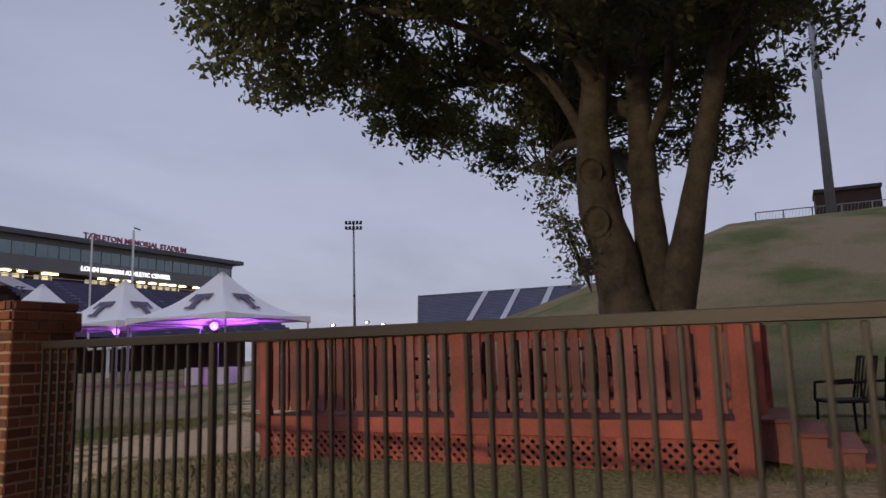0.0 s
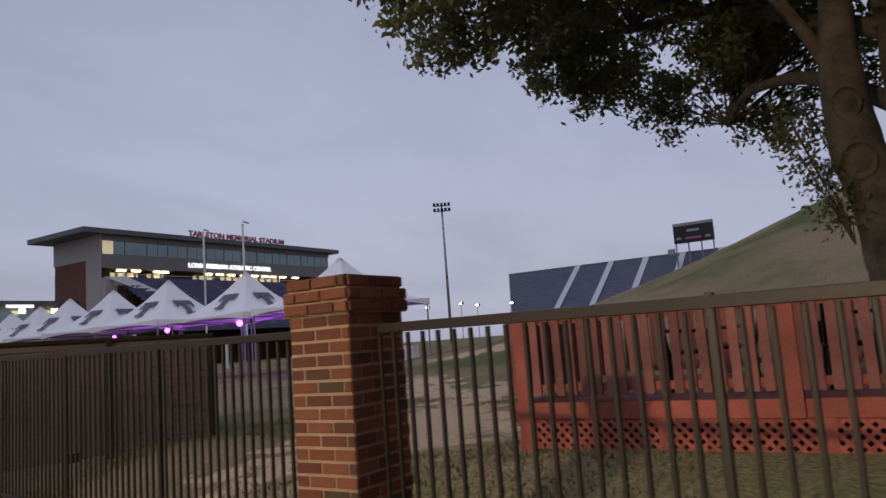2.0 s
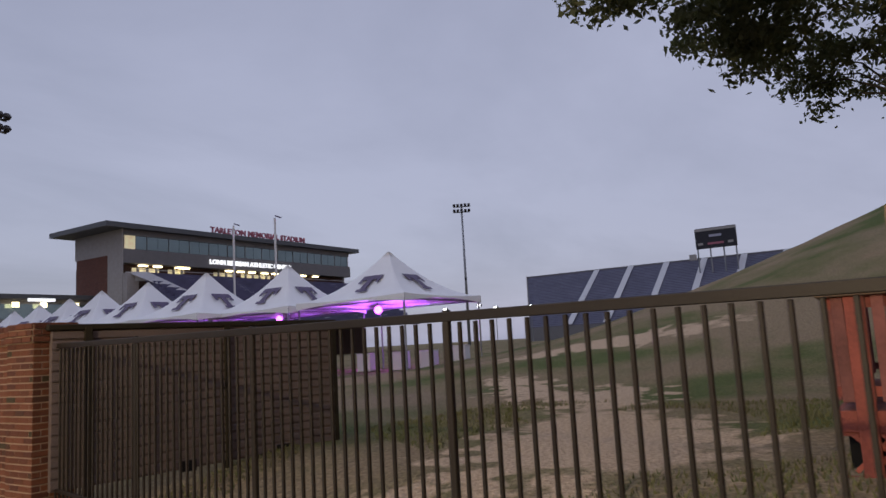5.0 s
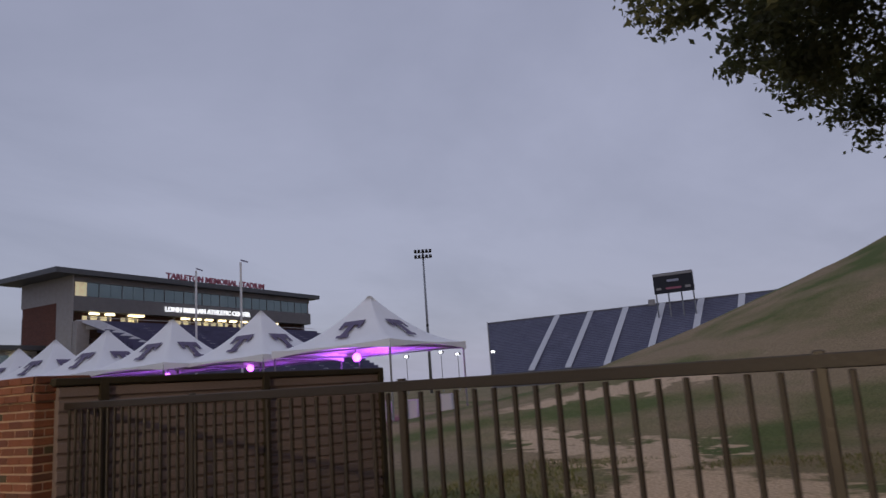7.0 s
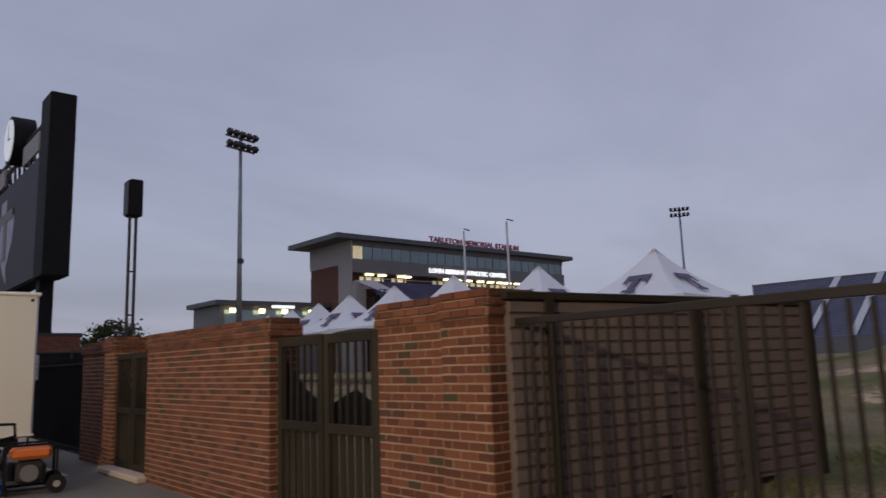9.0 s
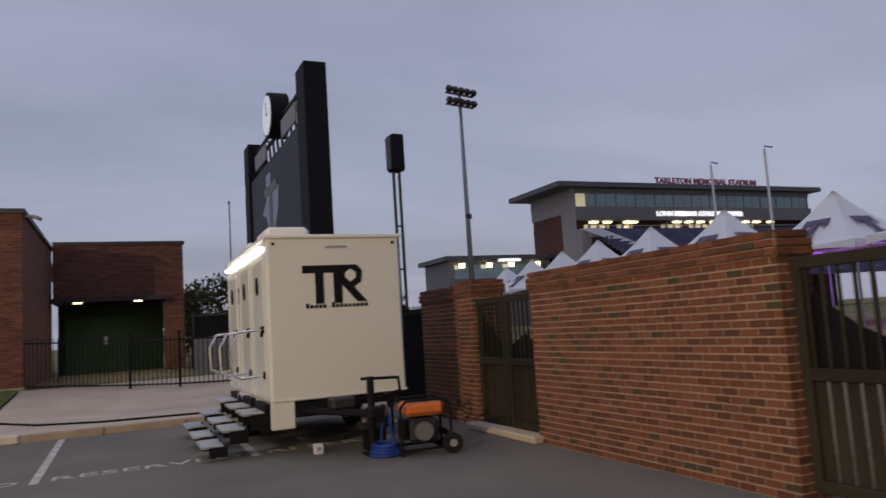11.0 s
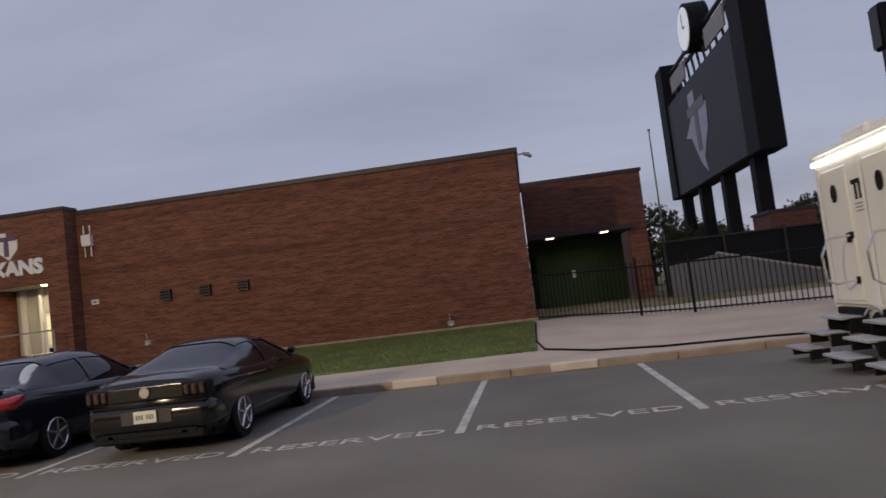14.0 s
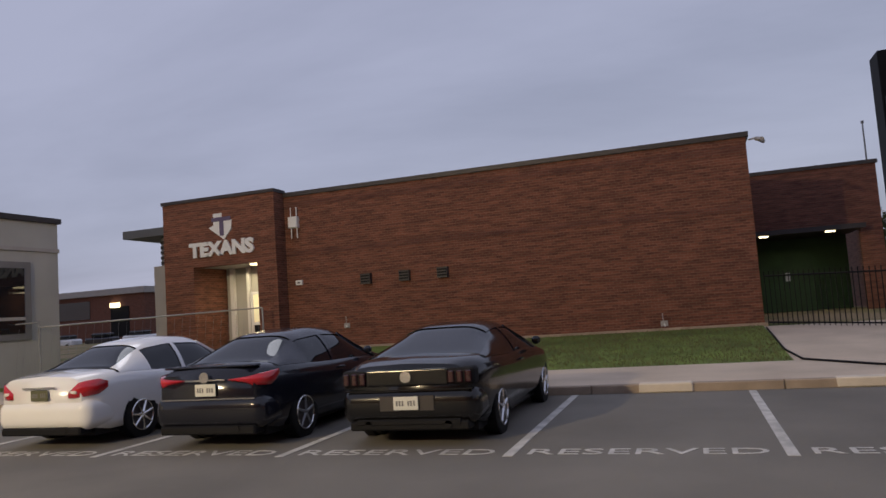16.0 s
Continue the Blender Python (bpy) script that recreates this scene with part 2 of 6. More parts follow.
M = {
    "turf": ground_material(), "asphalt": asphalt_material(),
    "concrete": mat("concrete", (0.56, 0.455, 0.35), 0.9, var=0.22, scale=3, bump=0.3, fine=50),
    "kerb": mat("kerb_concrete", (0.38, 0.30, 0.23), 0.9, var=0.35, scale=8, bump=0.4),
    "kerb_white": mat("pale_concrete", (0.66, 0.58, 0.48), 0.9, var=0.2, scale=8, bump=0.3),
    "paint": mat("road_paint", (0.55, 0.53, 0.50), 0.8, var=0.45, scale=14, bump=0.2, fine=40),
    "lawn": mat("lawn", (0.14, 0.20, 0.035), 0.95, var=0.45, scale=5, bump=0.8, fine=40),
    "blade": mat("grass_blade", (0.10, 0.12, 0.035), 0.8, var=0.5, scale=2, bump=0, tint=(0.13, 0.11, 0.05)),
    "brick": brick_piece_material(),
    "mortar": mat("mortar", (0.37, 0.245, 0.165), 0.95, var=0.25, scale=20, bump=0.4),
    "facade": brick_wall_material("facade_brick", (0.185, 0.066, 0.040), (0.105, 0.036, 0.024), (0.20, 0.105, 0.07)),
    "facade_dark": brick_wall_material("far_brick", (0.16, 0.06, 0.04), (0.12, 0.042, 0.03), (0.15, 0.08, 0.06)),
    "coping": mat("metal_coping", (0.045, 0.040, 0.042), 0.5, metal=0.3, var=0.2, bump=0.05),
    "iron": mat("bronze_fence_paint", (0.031, 0.023, 0.017), 0.5, metal=0.2, var=0.3, scale=5, bump=0.1, rnd=0.2),
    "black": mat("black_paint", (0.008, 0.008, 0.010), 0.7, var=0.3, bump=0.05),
    "mesh_dark": mat("brown_privacy_panel", (0.165, 0.125, 0.118), 0.85, var=0.3, scale=3, bump=0.3),
    "gate": mat("gate_boards", (0.036, 0.029, 0.019), 0.75, var=0.35, scale=5, bump=0.3, rnd=0.25),
    "deck": mat("red_stained_wood", (0.33, 0.085, 0.062), 0.8, var=0.45, scale=6, bump=0.4, fine=30, rnd=0.3),
    "deck_old": mat("weathered_red_wood", (0.225, 0.085, 0.074), 0.85, var=0.45, scale=6, bump=0.4, fine=30, rnd=0.4),
    "deck_cap": mat("weathered_rail_wood", (0.15, 0.10, 0.065), 0.85, var=0.35, scale=5, bump=0.4),
    "bark": mat("oak_bark", (0.072, 0.057, 0.042), 0.95, var=0.65, scale=14, bump=1.0, fine=16),
    "leaf": mat("oak_leaf", (0.12, 0.125, 0.07), 0.6, var=0.5, scale=3, bump=0),
    "leaf_far": mat("dark_leaf", (0.035, 0.040, 0.022), 0.8, var=0.4, scale=1, bump=0),
    "tent": mat("tent_fabric", (0.80, 0.80, 0.83), 0.6, var=0.06, scale=2, bump=0.1),
    "logo_dark": mat("purple_print", (0.10, 0.075, 0.15), 0.6, var=0.15, bump=0),
    "purple": mat("purple_lamp", (0.6, 0.1, 1.0), 0.4, emit=(0.62, 0.12, 1.0), power=6, bump=0),
    "seat_purple": mat("stadium_seats", (0.085, 0.080, 0.16), 0.6, var=0.3, scale=2, bump=0.1),
    "seat_grey": mat("aluminium_seating", (0.23, 0.24, 0.32), 0.5, var=0.2, scale=1, bump=0.1),
    "aisle": mat("aisle_concrete", (0.55, 0.55, 0.58), 0.8, var=0.1, bump=0.1),
    "panel": mat("grey_panel", (0.17, 0.165, 0.17), 0.6, var=0.12, bump=0.05),
    "panel_lt": mat("light_grey_panel", (0.34, 0.32, 0.31), 0.7, var=0.12, bump=0.05),
    "soffit": mat("roof_metal", (0.085, 0.09, 0.10), 0.5, var=0.15, bump=0.05),
    "boxglass": mat("suite_glass", (0.20, 0.255, 0.26), 0.12, metal=0.7, var=0.25, scale=0.6, bump=0),
    "warm": mat("warm_lamp", (1, 0.9, 0.6), 0.4, emit=(1.0, 0.83, 0.48), power=4.0, bump=0),
    "warmroom": mat("lit_room", (0.8, 0.75, 0.55), 0.6, emit=(1.0, 0.85, 0.5), power=0.35, var=0.4, scale=3, bump=0),
    "white_lit": mat("lit_letters", (1, 1, 1), 0.4, emit=(0.95, 0.97, 1.0), power=1.1, bump=0),
    "red_letters": mat("red_sign_letters", (0.30, 0.10, 0.14), 0.5, emit=(0.5, 0.1, 0.2), power=0.05, bump=0),
    "galv": mat("galvanised_steel", (0.26, 0.27, 0.29), 0.5, metal=0.5, var=0.15, bump=0.05),
    "led": mat("unlit_screen", (0.036, 0.036, 0.044), 0.55, var=0.15, scale=3, bump=0.1),
    "led_logo": mat("screen_logo_pale", (0.40, 0.40, 0.50), 0.6, var=0.2, bump=0),
    "trailer": mat("trailer_skin", (0.79, 0.78, 0.71), 0.28, var=0.04, scale=2, bump=0.02, coat=0.3),
    "trailer_trim": mat("white_trim", (0.82, 0.80, 0.74), 0.35, var=0.05, bump=0.02),
    "floodlit": mat("lit_flood_lens", (1, 1, 1), 0.4, emit=(0.95, 0.97, 1.0), power=6.0, bump=0),
    "clock_lit": mat("lit_clock_face", (0.7, 0.7, 0.72), 0.5, emit=(0.9, 0.94, 1.0), power=0.4, bump=0),
    "strip": mat("led_strip", (1, 1, 1), 0.4, emit=(1.0, 0.98, 0.92), power=3.0, bump=0),
    "chrome": mat("bright_metal", (0.75, 0.75, 0.76), 0.2, metal=1.0, var=0.08, bump=0.02),
    "tread": mat("aluminium_tread", (0.55, 0.55, 0.56), 0.4, metal=0.6, var=0.2, bump=0.2),
    "orange": mat("orange_plastic", (0.75, 0.19, 0.045), 0.4, var=0.12, bump=0.05),
    "blue": mat("blue_hose", (0.02, 0.06, 0.30), 0.4, var=0.3, bump=0.05),
    "rubber": mat("tyre_rubber", (0.018, 0.018, 0.018), 0.85, var=0.3, bump=0.2),
    "car_black": mat("black_car_paint", (0.006, 0.006, 0.007), 0.16, var=0.1, bump=0, coat=0.25),
    "car_navy": mat("dark_blue_car_paint", (0.010, 0.011, 0.018), 0.16, var=0.1, bump=0, coat=0.25),
    "car_white": mat("white_car_paint", (0.76, 0.76, 0.77), 0.2, var=0.03, bump=0, coat=0.8),
    "carglass": glass_material("tinted_glass", (0.010, 0.012, 0.016), 0.02),
    "taillight": mat("red_lens", (0.42, 0.010, 0.018), 0.12, var=0.15, bump=0, coat=1.0),
    "taildark": mat("smoked_red_lens", (0.030, 0.003, 0.005), 0.12, var=0.15, bump=0, coat=1.0),
    "plate": mat("number_plate", (0.62, 0.62, 0.58), 0.5, var=0.05, bump=0),
    "plate_dark": mat("dealer_plate", (0.10, 0.10, 0.05), 0.5, var=0.3, bump=0),
    "cream": mat("cream_cladding", (0.38, 0.375, 0.36), 0.8, var=0.1, scale=3, bump=0.15),
    "green_door": mat("dark_green_panel", (0.028, 0.070, 0.025), 0.7, var=0.3, bump=0.1),
    # brick brown with recess shade put into the colour; also the shed's own dark brown
    "shade_brown": mat("shadowed_brick", (0.06, 0.03, 0.022), 0.9, var=0.2, bump=0.1),
    "sign_white": mat("white_sign", (0.70, 0.70, 0.72), 0.5, var=0.05, bump=0),
}

for key in ("leaf", "leaf_far"):
    n, l = M[key].node_tree.nodes, M[key].node_tree.links
    tr, mx = n.new("ShaderNodeBsdfTranslucent"), n.new("ShaderNodeMixShader")
    tr.inputs[0].default_value, mx.inputs[0].default_value = (0.12, 0.13, 0.05, 1), 0.45
    l.new(n["Principled BSDF"].outputs[0], mx.inputs[1])
    l.new(tr.outputs[0], mx.inputs[2])
    l.new(mx.outputs[0], n["Material Output"].inputs[0])

for key in ("black", "rubber", "gate", "leaf", "leaf_far", "led"):
    M[key].node_tree.nodes["Principled BSDF"].inputs["Specular IOR Level"].default_value = 0.2


# ---- building helpers ----
def box(bm, x0, x1, y0, y1, z0, z1, bev=0.0, rot=None):
    m = Matrix.Translation(((x0 + x1) / 2, (y0 + y1) / 2, (z0 + z1) / 2))
    if rot is not None:
        m = m @ rot
    g = bmesh.ops.create_cube(bm, size=1.0, matrix=m @ Matrix.Diagonal((abs(x1 - x0), abs(y1 - y0), abs(z1 - z0), 1)))
    if bev:
        es = list({e for v in g["verts"] for e in v.link_edges})
        bmesh.ops.bevel(bm, geom=es, offset=bev, segments=1, affect="EDGES")
    return bm


def rbox(x0, x1, y0, y1, z0, z1, bev, seg=4):
    """A box with well rounded edges."""
    bm = B(x0, x1, y0, y1, z0, z1)
    bmesh.ops.bevel(bm, geom=list(bm.edges), offset=bev, segments=seg, affect="EDGES", profile=0.5)
    return bm


def tube(bm, p, q, r0, r1=None, seg=10):
    p, q = Vector(p), Vector(q)
    d = q - p
    m = Matrix.Translation((p + q) / 2) @ d.to_track_quat("Z", "Y").to_matrix().to_4x4()
    bmesh.ops.create_cone(bm, cap_ends=True, segments=seg, radius1=r0, radius2=r0 if r1 is None else r1, depth=d.length, matrix=m)
    return bm


def path_tube(bm, pts, r, seg=8):
    for a, b in zip(pts, pts[1:]):
        tube(bm, a, b, r, seg=seg)
    for c in pts[1:-1]:
        bmesh.ops.create_icosphere(bm, subdivisions=1, radius=r, matrix=Matrix.Translation(c))
    return bm


def slab(bm, pts, depth):
    """A flat shape from its outline, drawn out by the vector depth."""
    a = [bm.verts.new(p) for p in pts]
    b = [bm.verts.new(Vector(p) + Vector(depth)) for p in pts]
    bm.faces.new(a)
    bm.faces.new(b[::-1])
    for i in range(len(a)):
        j = (i + 1) % len(a)
        bm.faces.new((a[j], a[i], b[i], b[j]))
    bmesh.ops.recalc_face_normals(bm, faces=bm.faces)
    return bm


def mesh_of(name, bm, material, smooth=False):
    me = bpy.data.meshes.new(name)
    bm.to_mesh(me)
    bm.free()
    me.materials.append(M[material])
    if smooth:
        for p in me.polygons:
            p.use_smooth = True
    return me


def part(name, bm, material, parent, label="", smooth=False, kind=""):
    ob = new(name, bm if isinstance(bm, bpy.types.Mesh) else mesh_of(name, bm, material, smooth))
    ob.parent = parent
    return tagged(ob, label, kind=kind)


def thing(name, label, category, m=None, group="", kind=""):
    ob = new(name)
    ob.empty_display_size = 0.1
    if m is not None:
        ob.matrix_world = m
    return tagged(ob, label, category, group, kind)


def setting(name, bm, material, label, category, smooth=False, kind="structure"):
    return tagged(new(name, mesh_of(name, bm, material, smooth)), label, category, kind=kind)


def B(*a, **k):
    return box(bmesh.new(), *a, **k)


def lettering(text, size, depth, bold=0.0):
    """A mesh of letters in the built-in font, standing in the x-z plane, centred."""
    cu = bpy.data.curves.new("letters", "FONT")
    cu.body, cu.size, cu.extrude, cu.align_x, cu.align_y, cu.offset, cu.resolution_u = text, size, depth, "CENTER", "CENTER", bold, 3
    ob = bpy.data.objects.new("letters", cu)
    me = bpy.data.meshes.new_from_object(ob)
    bpy.data.objects.remove(ob)
    return me


def letters_part(name, text, width, height, depth, material, parent, m, label="", bold=0.0):
    me = lettering(text, 1.0, 0.02, bold)
    co = np.empty(len(me.vertices) * 3, dtype=np.float32)
    me.vertices.foreach_get("co", co)
    co = co.reshape(-1, 3)
    lo, hi = co.min(0), co.max(0)
    co = (co - (lo + hi) / 2) * np.array([width / (hi[0] - lo[0]), height / (hi[1] - lo[1]), depth / (hi[2] - lo[2])], dtype=np.float32)
    me.vertices.foreach_set("co", co.ravel())
    me.update()
    me.materials.clear()
    me.materials.append(M[material])
    ob = part(name, me, material, parent, label)
    ob.matrix_basis = m
    return ob


rng = random.Random(7)


# ---- ground ----
def clamp01(v):
    return max(0.0, min(1.0, v))


def soft(v):
    v = clamp01(v)
    return v * v * (3 - 2 * v)


def fence_x(y):
    return 4.86 + (y - 6.7) * 0.1736


def ground_z(x, y):
    if y > 30.2:
        west = 0.10 + 0.40 * clamp01((y - 33.2) / 5.8)
    else:
        west = -0.08
    side = fence_x(max(-30, min(y, 15.4)))
    east = 0.40 * soft((x - side - 0.3) / 3.0)
    if y > 30.2:
        base = west + (max(0.40, west) - west) * soft((x - 9) / 6)
    else:
        base = east - 0.08 if x < side + 0.4 else max(east, -0.02)
    hill = 10.2 * soft((x - 17) / 43) ** 0.9 * clamp01((29.5 - y) / 24.5) if y < 29.5 else 0.0
    bumps = 0.05 * noise.noise(Vector((x * 0.5, y * 0.5, 0))) if x > side + 3 else 0
    if hill > 0.3:
        bumps += 0.25 * noise.noise(Vector((x * 0.12, y * 0.12, 3)))
    base += 0.17 * soft((x - 6.4) / 1.9) * soft((17 - x) / 3) * soft((y + 5) / 4) * soft((9.5 - y) / 2.5) if x > side + 0.4 else 0
    return base + hill + bumps + (0.02 * (x - 60) if x > 60 and y < 25 else 0) * clamp01((29.5 - y) / 24.5)


def build_ground():
    xs = [-3000, -1200, -500, -200, -100, -60, -40, -30] + [-25 + 1.0 * i for i in range(26)] + [0.5 * i for i in range(1, 60)] + [30 + 1.5 * i for i in range(40)] + [92, 105, 130, 170, 230, 320, 500, 1200, 3000]
    ys = [-3000, -1200, -500, -200, -100, -60, -40, -30, -24, -18] + [-14 + 1.0 * i for i in range(12)] + [-2 + 0.5 * i for i in range(63)] + [29.6, 30.19, 30.21, 30.5, 31.5, 32.5, 33.2, 34, 35, 36, 37, 38, 39, 40.5, 42, 45, 49, 54, 60, 68, 78, 90, 110, 140, 200, 320, 500, 1200, 3000]
    verts = [(x, y, ground_z(x, y)) for y in ys for x in xs]
    w = len(xs)
    faces = [(j * w + i, j * w + i + 1, (j + 1) * w + i + 1, (j + 1) * w + i) for j in range(len(ys) - 1) for i in range(w - 1)]
    me = bpy.data.meshes.new("ground")
    me.from_pydata(verts, [], faces)
    me.materials.append(M["turf"])
    for p in me.polygons:
        p.use_smooth = True
    tagged(new("ground", me), "worn grass field with bare sandy patches and a grassy berm", "ground", kind="structure")


build_ground()
bm = bmesh.new()
slab(bm, [(-140, -80, -0.2), (fence_x(-30) - 0.2, -80, -0.2), (fence_x(-30) - 0.2, -30, -0.2), (fence_x(15.4) + 0.2, 15.4, -0.2), (8.2, 15.4, -0.2), (8.2, 29.95, -0.2), (-140, 29.95, -0.2)], (0, 0, 0.2))
setting("road", bm, "asphalt", "grey worn asphalt car park surface", "car park")
# stall lines
STALL = [-0.026 - 2.74 * i for i in range(-2, 9)]
for sx in STALL:
    tagged(new("stall_line", mesh_of("stall_line", B(sx - 0.055, sx + 0.055, 25.1, 29.85, 0.001, 0.005), "paint")), "worn white painted parking stall line on asphalt", "road marking", "stall lines", "structure")
for i, sx in enumerate(STALL[:-1]):
    holder = thing("stencil_lettering", "white stencilled word painted on asphalt", "road marking", pose(sx - 1.37, 25.33, 0.004), "stencilled stall words", "structure")
    letters_part("word", "RESERVED", 2.36, 0.28, 0.003, "paint", holder, pose(0, 0, 0))
# pavement and kerb along the building
bm = bmesh.new()
slab(bm, [(-140, 30.12, -0.1), (9, 30.12, -0.1), (9, 33.1, -0.1), (-140, 33.1, -0.1)], (0, 0, 0.235))
setting("pavement", bm, "concrete", "tan concrete walkway behind the kerb", "pavement")
bm = bmesh.new()
slab(bm, [(-1.75, 33.11, 0.135), (8.5, 33.11, 0.135), (8.5, 39.0, 0.53), (-1.75, 39.0, 0.53)], (0, 0, -0.3))
setting("driveway", bm, "concrete", "tan concrete apron sloping up to the fence", "pavement")
kx = -44.0
while kx < 8.5:
    kl = 3.0 if kx < -24 else 1.48
    tagged(new("kerb", mesh_of("kerb", B(kx, kx + kl - 0.012, 29.95, 30.115, -0.1, 0.138, bev=0.015), "kerb")), "weathered concrete kerb stone", "kerb", "kerb stones", "structure")
    kx += kl
for wx in (-4.05, -1.15, -9.6, -6.85):
    tagged(new("wheel_stop", mesh_of("wheel_stop", B(wx - 0.42, wx + 0.42, 29.90, 30.14, 0.0, 0.155, bev=0.02), "kerb_white")), "pale concrete wheel stop against the kerb", "wheel stop", "wheel stops")
# lawn strip
bm = bmesh.new()
slab(bm, [(-60, 33.12, 0.125), (-1.76, 33.12, 0.125), (-1.76, 38.95, 0.56), (-60, 38.95, 0.56)], (0, 0, -0.3))
setting("lawn", bm, "lawn", "short green lawn strip beside the brick building", "lawn")


def blades(name, spots, size, label, material="blade"):
    verts, faces = [], []
    for x, y, z in spots:
        a, h = rng.random() * 6.28, size * (0.5 + rng.random())
        dx, dy, s = math.cos(a) * 0.012, math.sin(a) * 0.012, len(verts)
        lx, ly = (rng.random() - 0.5) * h, (rng.random() - 0.5) * h
        verts += [(x - dx, y - dy, z), (x + dx, y + dy, z), (x + lx, y + ly, z + h)]
        faces.append((s, s + 1, s + 2))
    me = bpy.data.meshes.new(name)
    me.from_pydata(verts, [], faces)
    me.materials.append(M[material])
    tagged(new(name, me), label, "grass", kind="stuff")


spots = []
while len(spots) < 26000:
    x, y = rng.uniform(5, 16), rng.uniform(-3, 15)
    if x > fence_x(y) + 0.5 and noise.noise(Vector((x * 0.35, y * 0.35, 9))) > -0.12 and ((x - 11.2) / 3.6) ** 2 + ((y - 10.6) / 1.9) ** 2 > 1:
        spots.append((x, y, ground_z(x, y) - 0.005))
blades("grass", spots, 0.055, "short dry and green grass behind the fence")
spots = [(x, y, 0.125 + (y - 33.12) * 0.0746) for x, y in ((rng.uniform(-12, -1.8), rng.uniform(33.15, 38.9)) for _ in range(14000))]
blades("grass", spots, 0.05, "short mown green grass beside the brick building")


# ---- brick building ----
FY, BY = 39.22, 38.57
front = thing("wall_facade", "long red-brown brick facade with soldier courses and metal coping", "building", kind="structure")
part("wall", B(-16.42, -1.68, FY, FY + 0.3, 0.1, 5.78), "facade", front)
part("wall", B(-1.98, -1.68, FY + 0.3, 49, 0.1, 5.78), "facade", front)
for z0 in (3.72, 5.38):
    bm = bmesh.new()
    x = -16.4
    while x < -1.72:
        box(bm, x, x + 0.066, FY - 0.012, FY, z0, z0 + 0.2)
        x += 0.077
    part("soldier_course", bm, "facade_dark", front, "band of upright bricks", kind="stuff")
part("footing", B(-16.4, -1.6, FY - 0.05, FY, 0.1, 0.62), "kerb", front, "concrete footing strip")
part("coping", B(-16.42, -1.6, FY - 0.06, FY + 0.4, 5.78, 5.93, bev=0.01), "coping", front, "dark metal coping")
part("coping", B(-2.05, -1.6, FY + 0.4, 49, 5.78, 5.93), "coping", front)
roof = B(-20.6, -1.9, FY + 0.31, 60, 5.4, 5.6)
setting("roof", roof, "coping", "flat roof of the brick building", "roof")
bay = thing("wall_entry_bay", "projecting red-brown brick entrance bay", "building", kind="structure")
part("wall", B(-20.9, -19.7, BY, BY + 0.4, 0.1, 5.9), "facade", bay)
part("wall", B(-17.15, -16.40, BY, BY + 0.66, 0.1, 5.9), "facade", bay)
part("wall", B(-19.7, -17.15, BY, BY + 0.4, 3.62, 5.9), "facade", bay)
part("wall", B(-20.9, -20.6, BY + 0.4, 46, 0.1, 5.9), "facade", bay)
part("recess_side", B(-19.95, -19.7, BY + 0.4, BY + 2.2, 0.1, 3.62), "facade", bay)
part("recess_side", B(-17.15, -16.9, BY + 0.66, BY + 2.2, 0.1, 3.62), "facade", bay)
part("recess_back", B(-19.7, -17.15, BY + 1.9, BY + 2.1, 0.1, 3.62), "cream", bay)
part("recess_ceiling", B(-19.95, -16.9, BY + 0.4, BY + 2.2, 3.62, 3.75), "cream", bay)
part("recess_floor", B(-19.95, -16.9, BY - 1.2, BY + 2.2, 0.2, 0.58), "concrete", bay)
part("coping", B(-20.95, -16.36, BY - 0.05, BY + 0.7, 5.9, 6.02, bev=0.01), "coping", bay)
part("downlight", B(-17.75, -17.3, BY + 0.5, BY + 0.9, 3.57, 3.62), "warm", bay, "lit ceiling lamp")
sign = thing("wall_sign", "white block letters below a state-shaped emblem", "sign", pose(-18.5, BY - 0.04, 4.2))
letters_part("letters", "TEXANS", 2.6, 0.52, 0.06, "sign_white", sign, pose(0, 0, 0, 90), bold=0.055)
bm = bmesh.new()
slab(bm, [(-0.28, 0, 1.2), (0.05, 0, 1.2), (0.05, 0, 0.98), (0.45, 0, 0.95), (0.42, 0, 0.62), (0.12, 0, 0.28), (-0.1, 0, 0.45), (-0.48, 0, 0.72), (-0.28, 0, 0.8)], (0, 0.05, 0))
part("emblem", bm, "sign_white", sign, "white state outline")
bm = B(-0.34, 0.42, -0.02, 0.0, 0.92, 1.06)
box(bm, -0.03, 0.13, -0.02, 0.0, 0.42, 0.92)
part("emblem_bar", bm, "logo_dark", sign, "dark T-shaped bar")
for x0, x1 in ((-19.45, -19.3), (-18.75, -18.65), (-17.95, -17.85)):
    tagged(new("door_post", mesh_of("door_post", B(x0, x1, BY + 1.72, BY + 1.88, 0.58, 3.6), "sign_white")), "white painted entrance door post", "door frame", kind="structure")
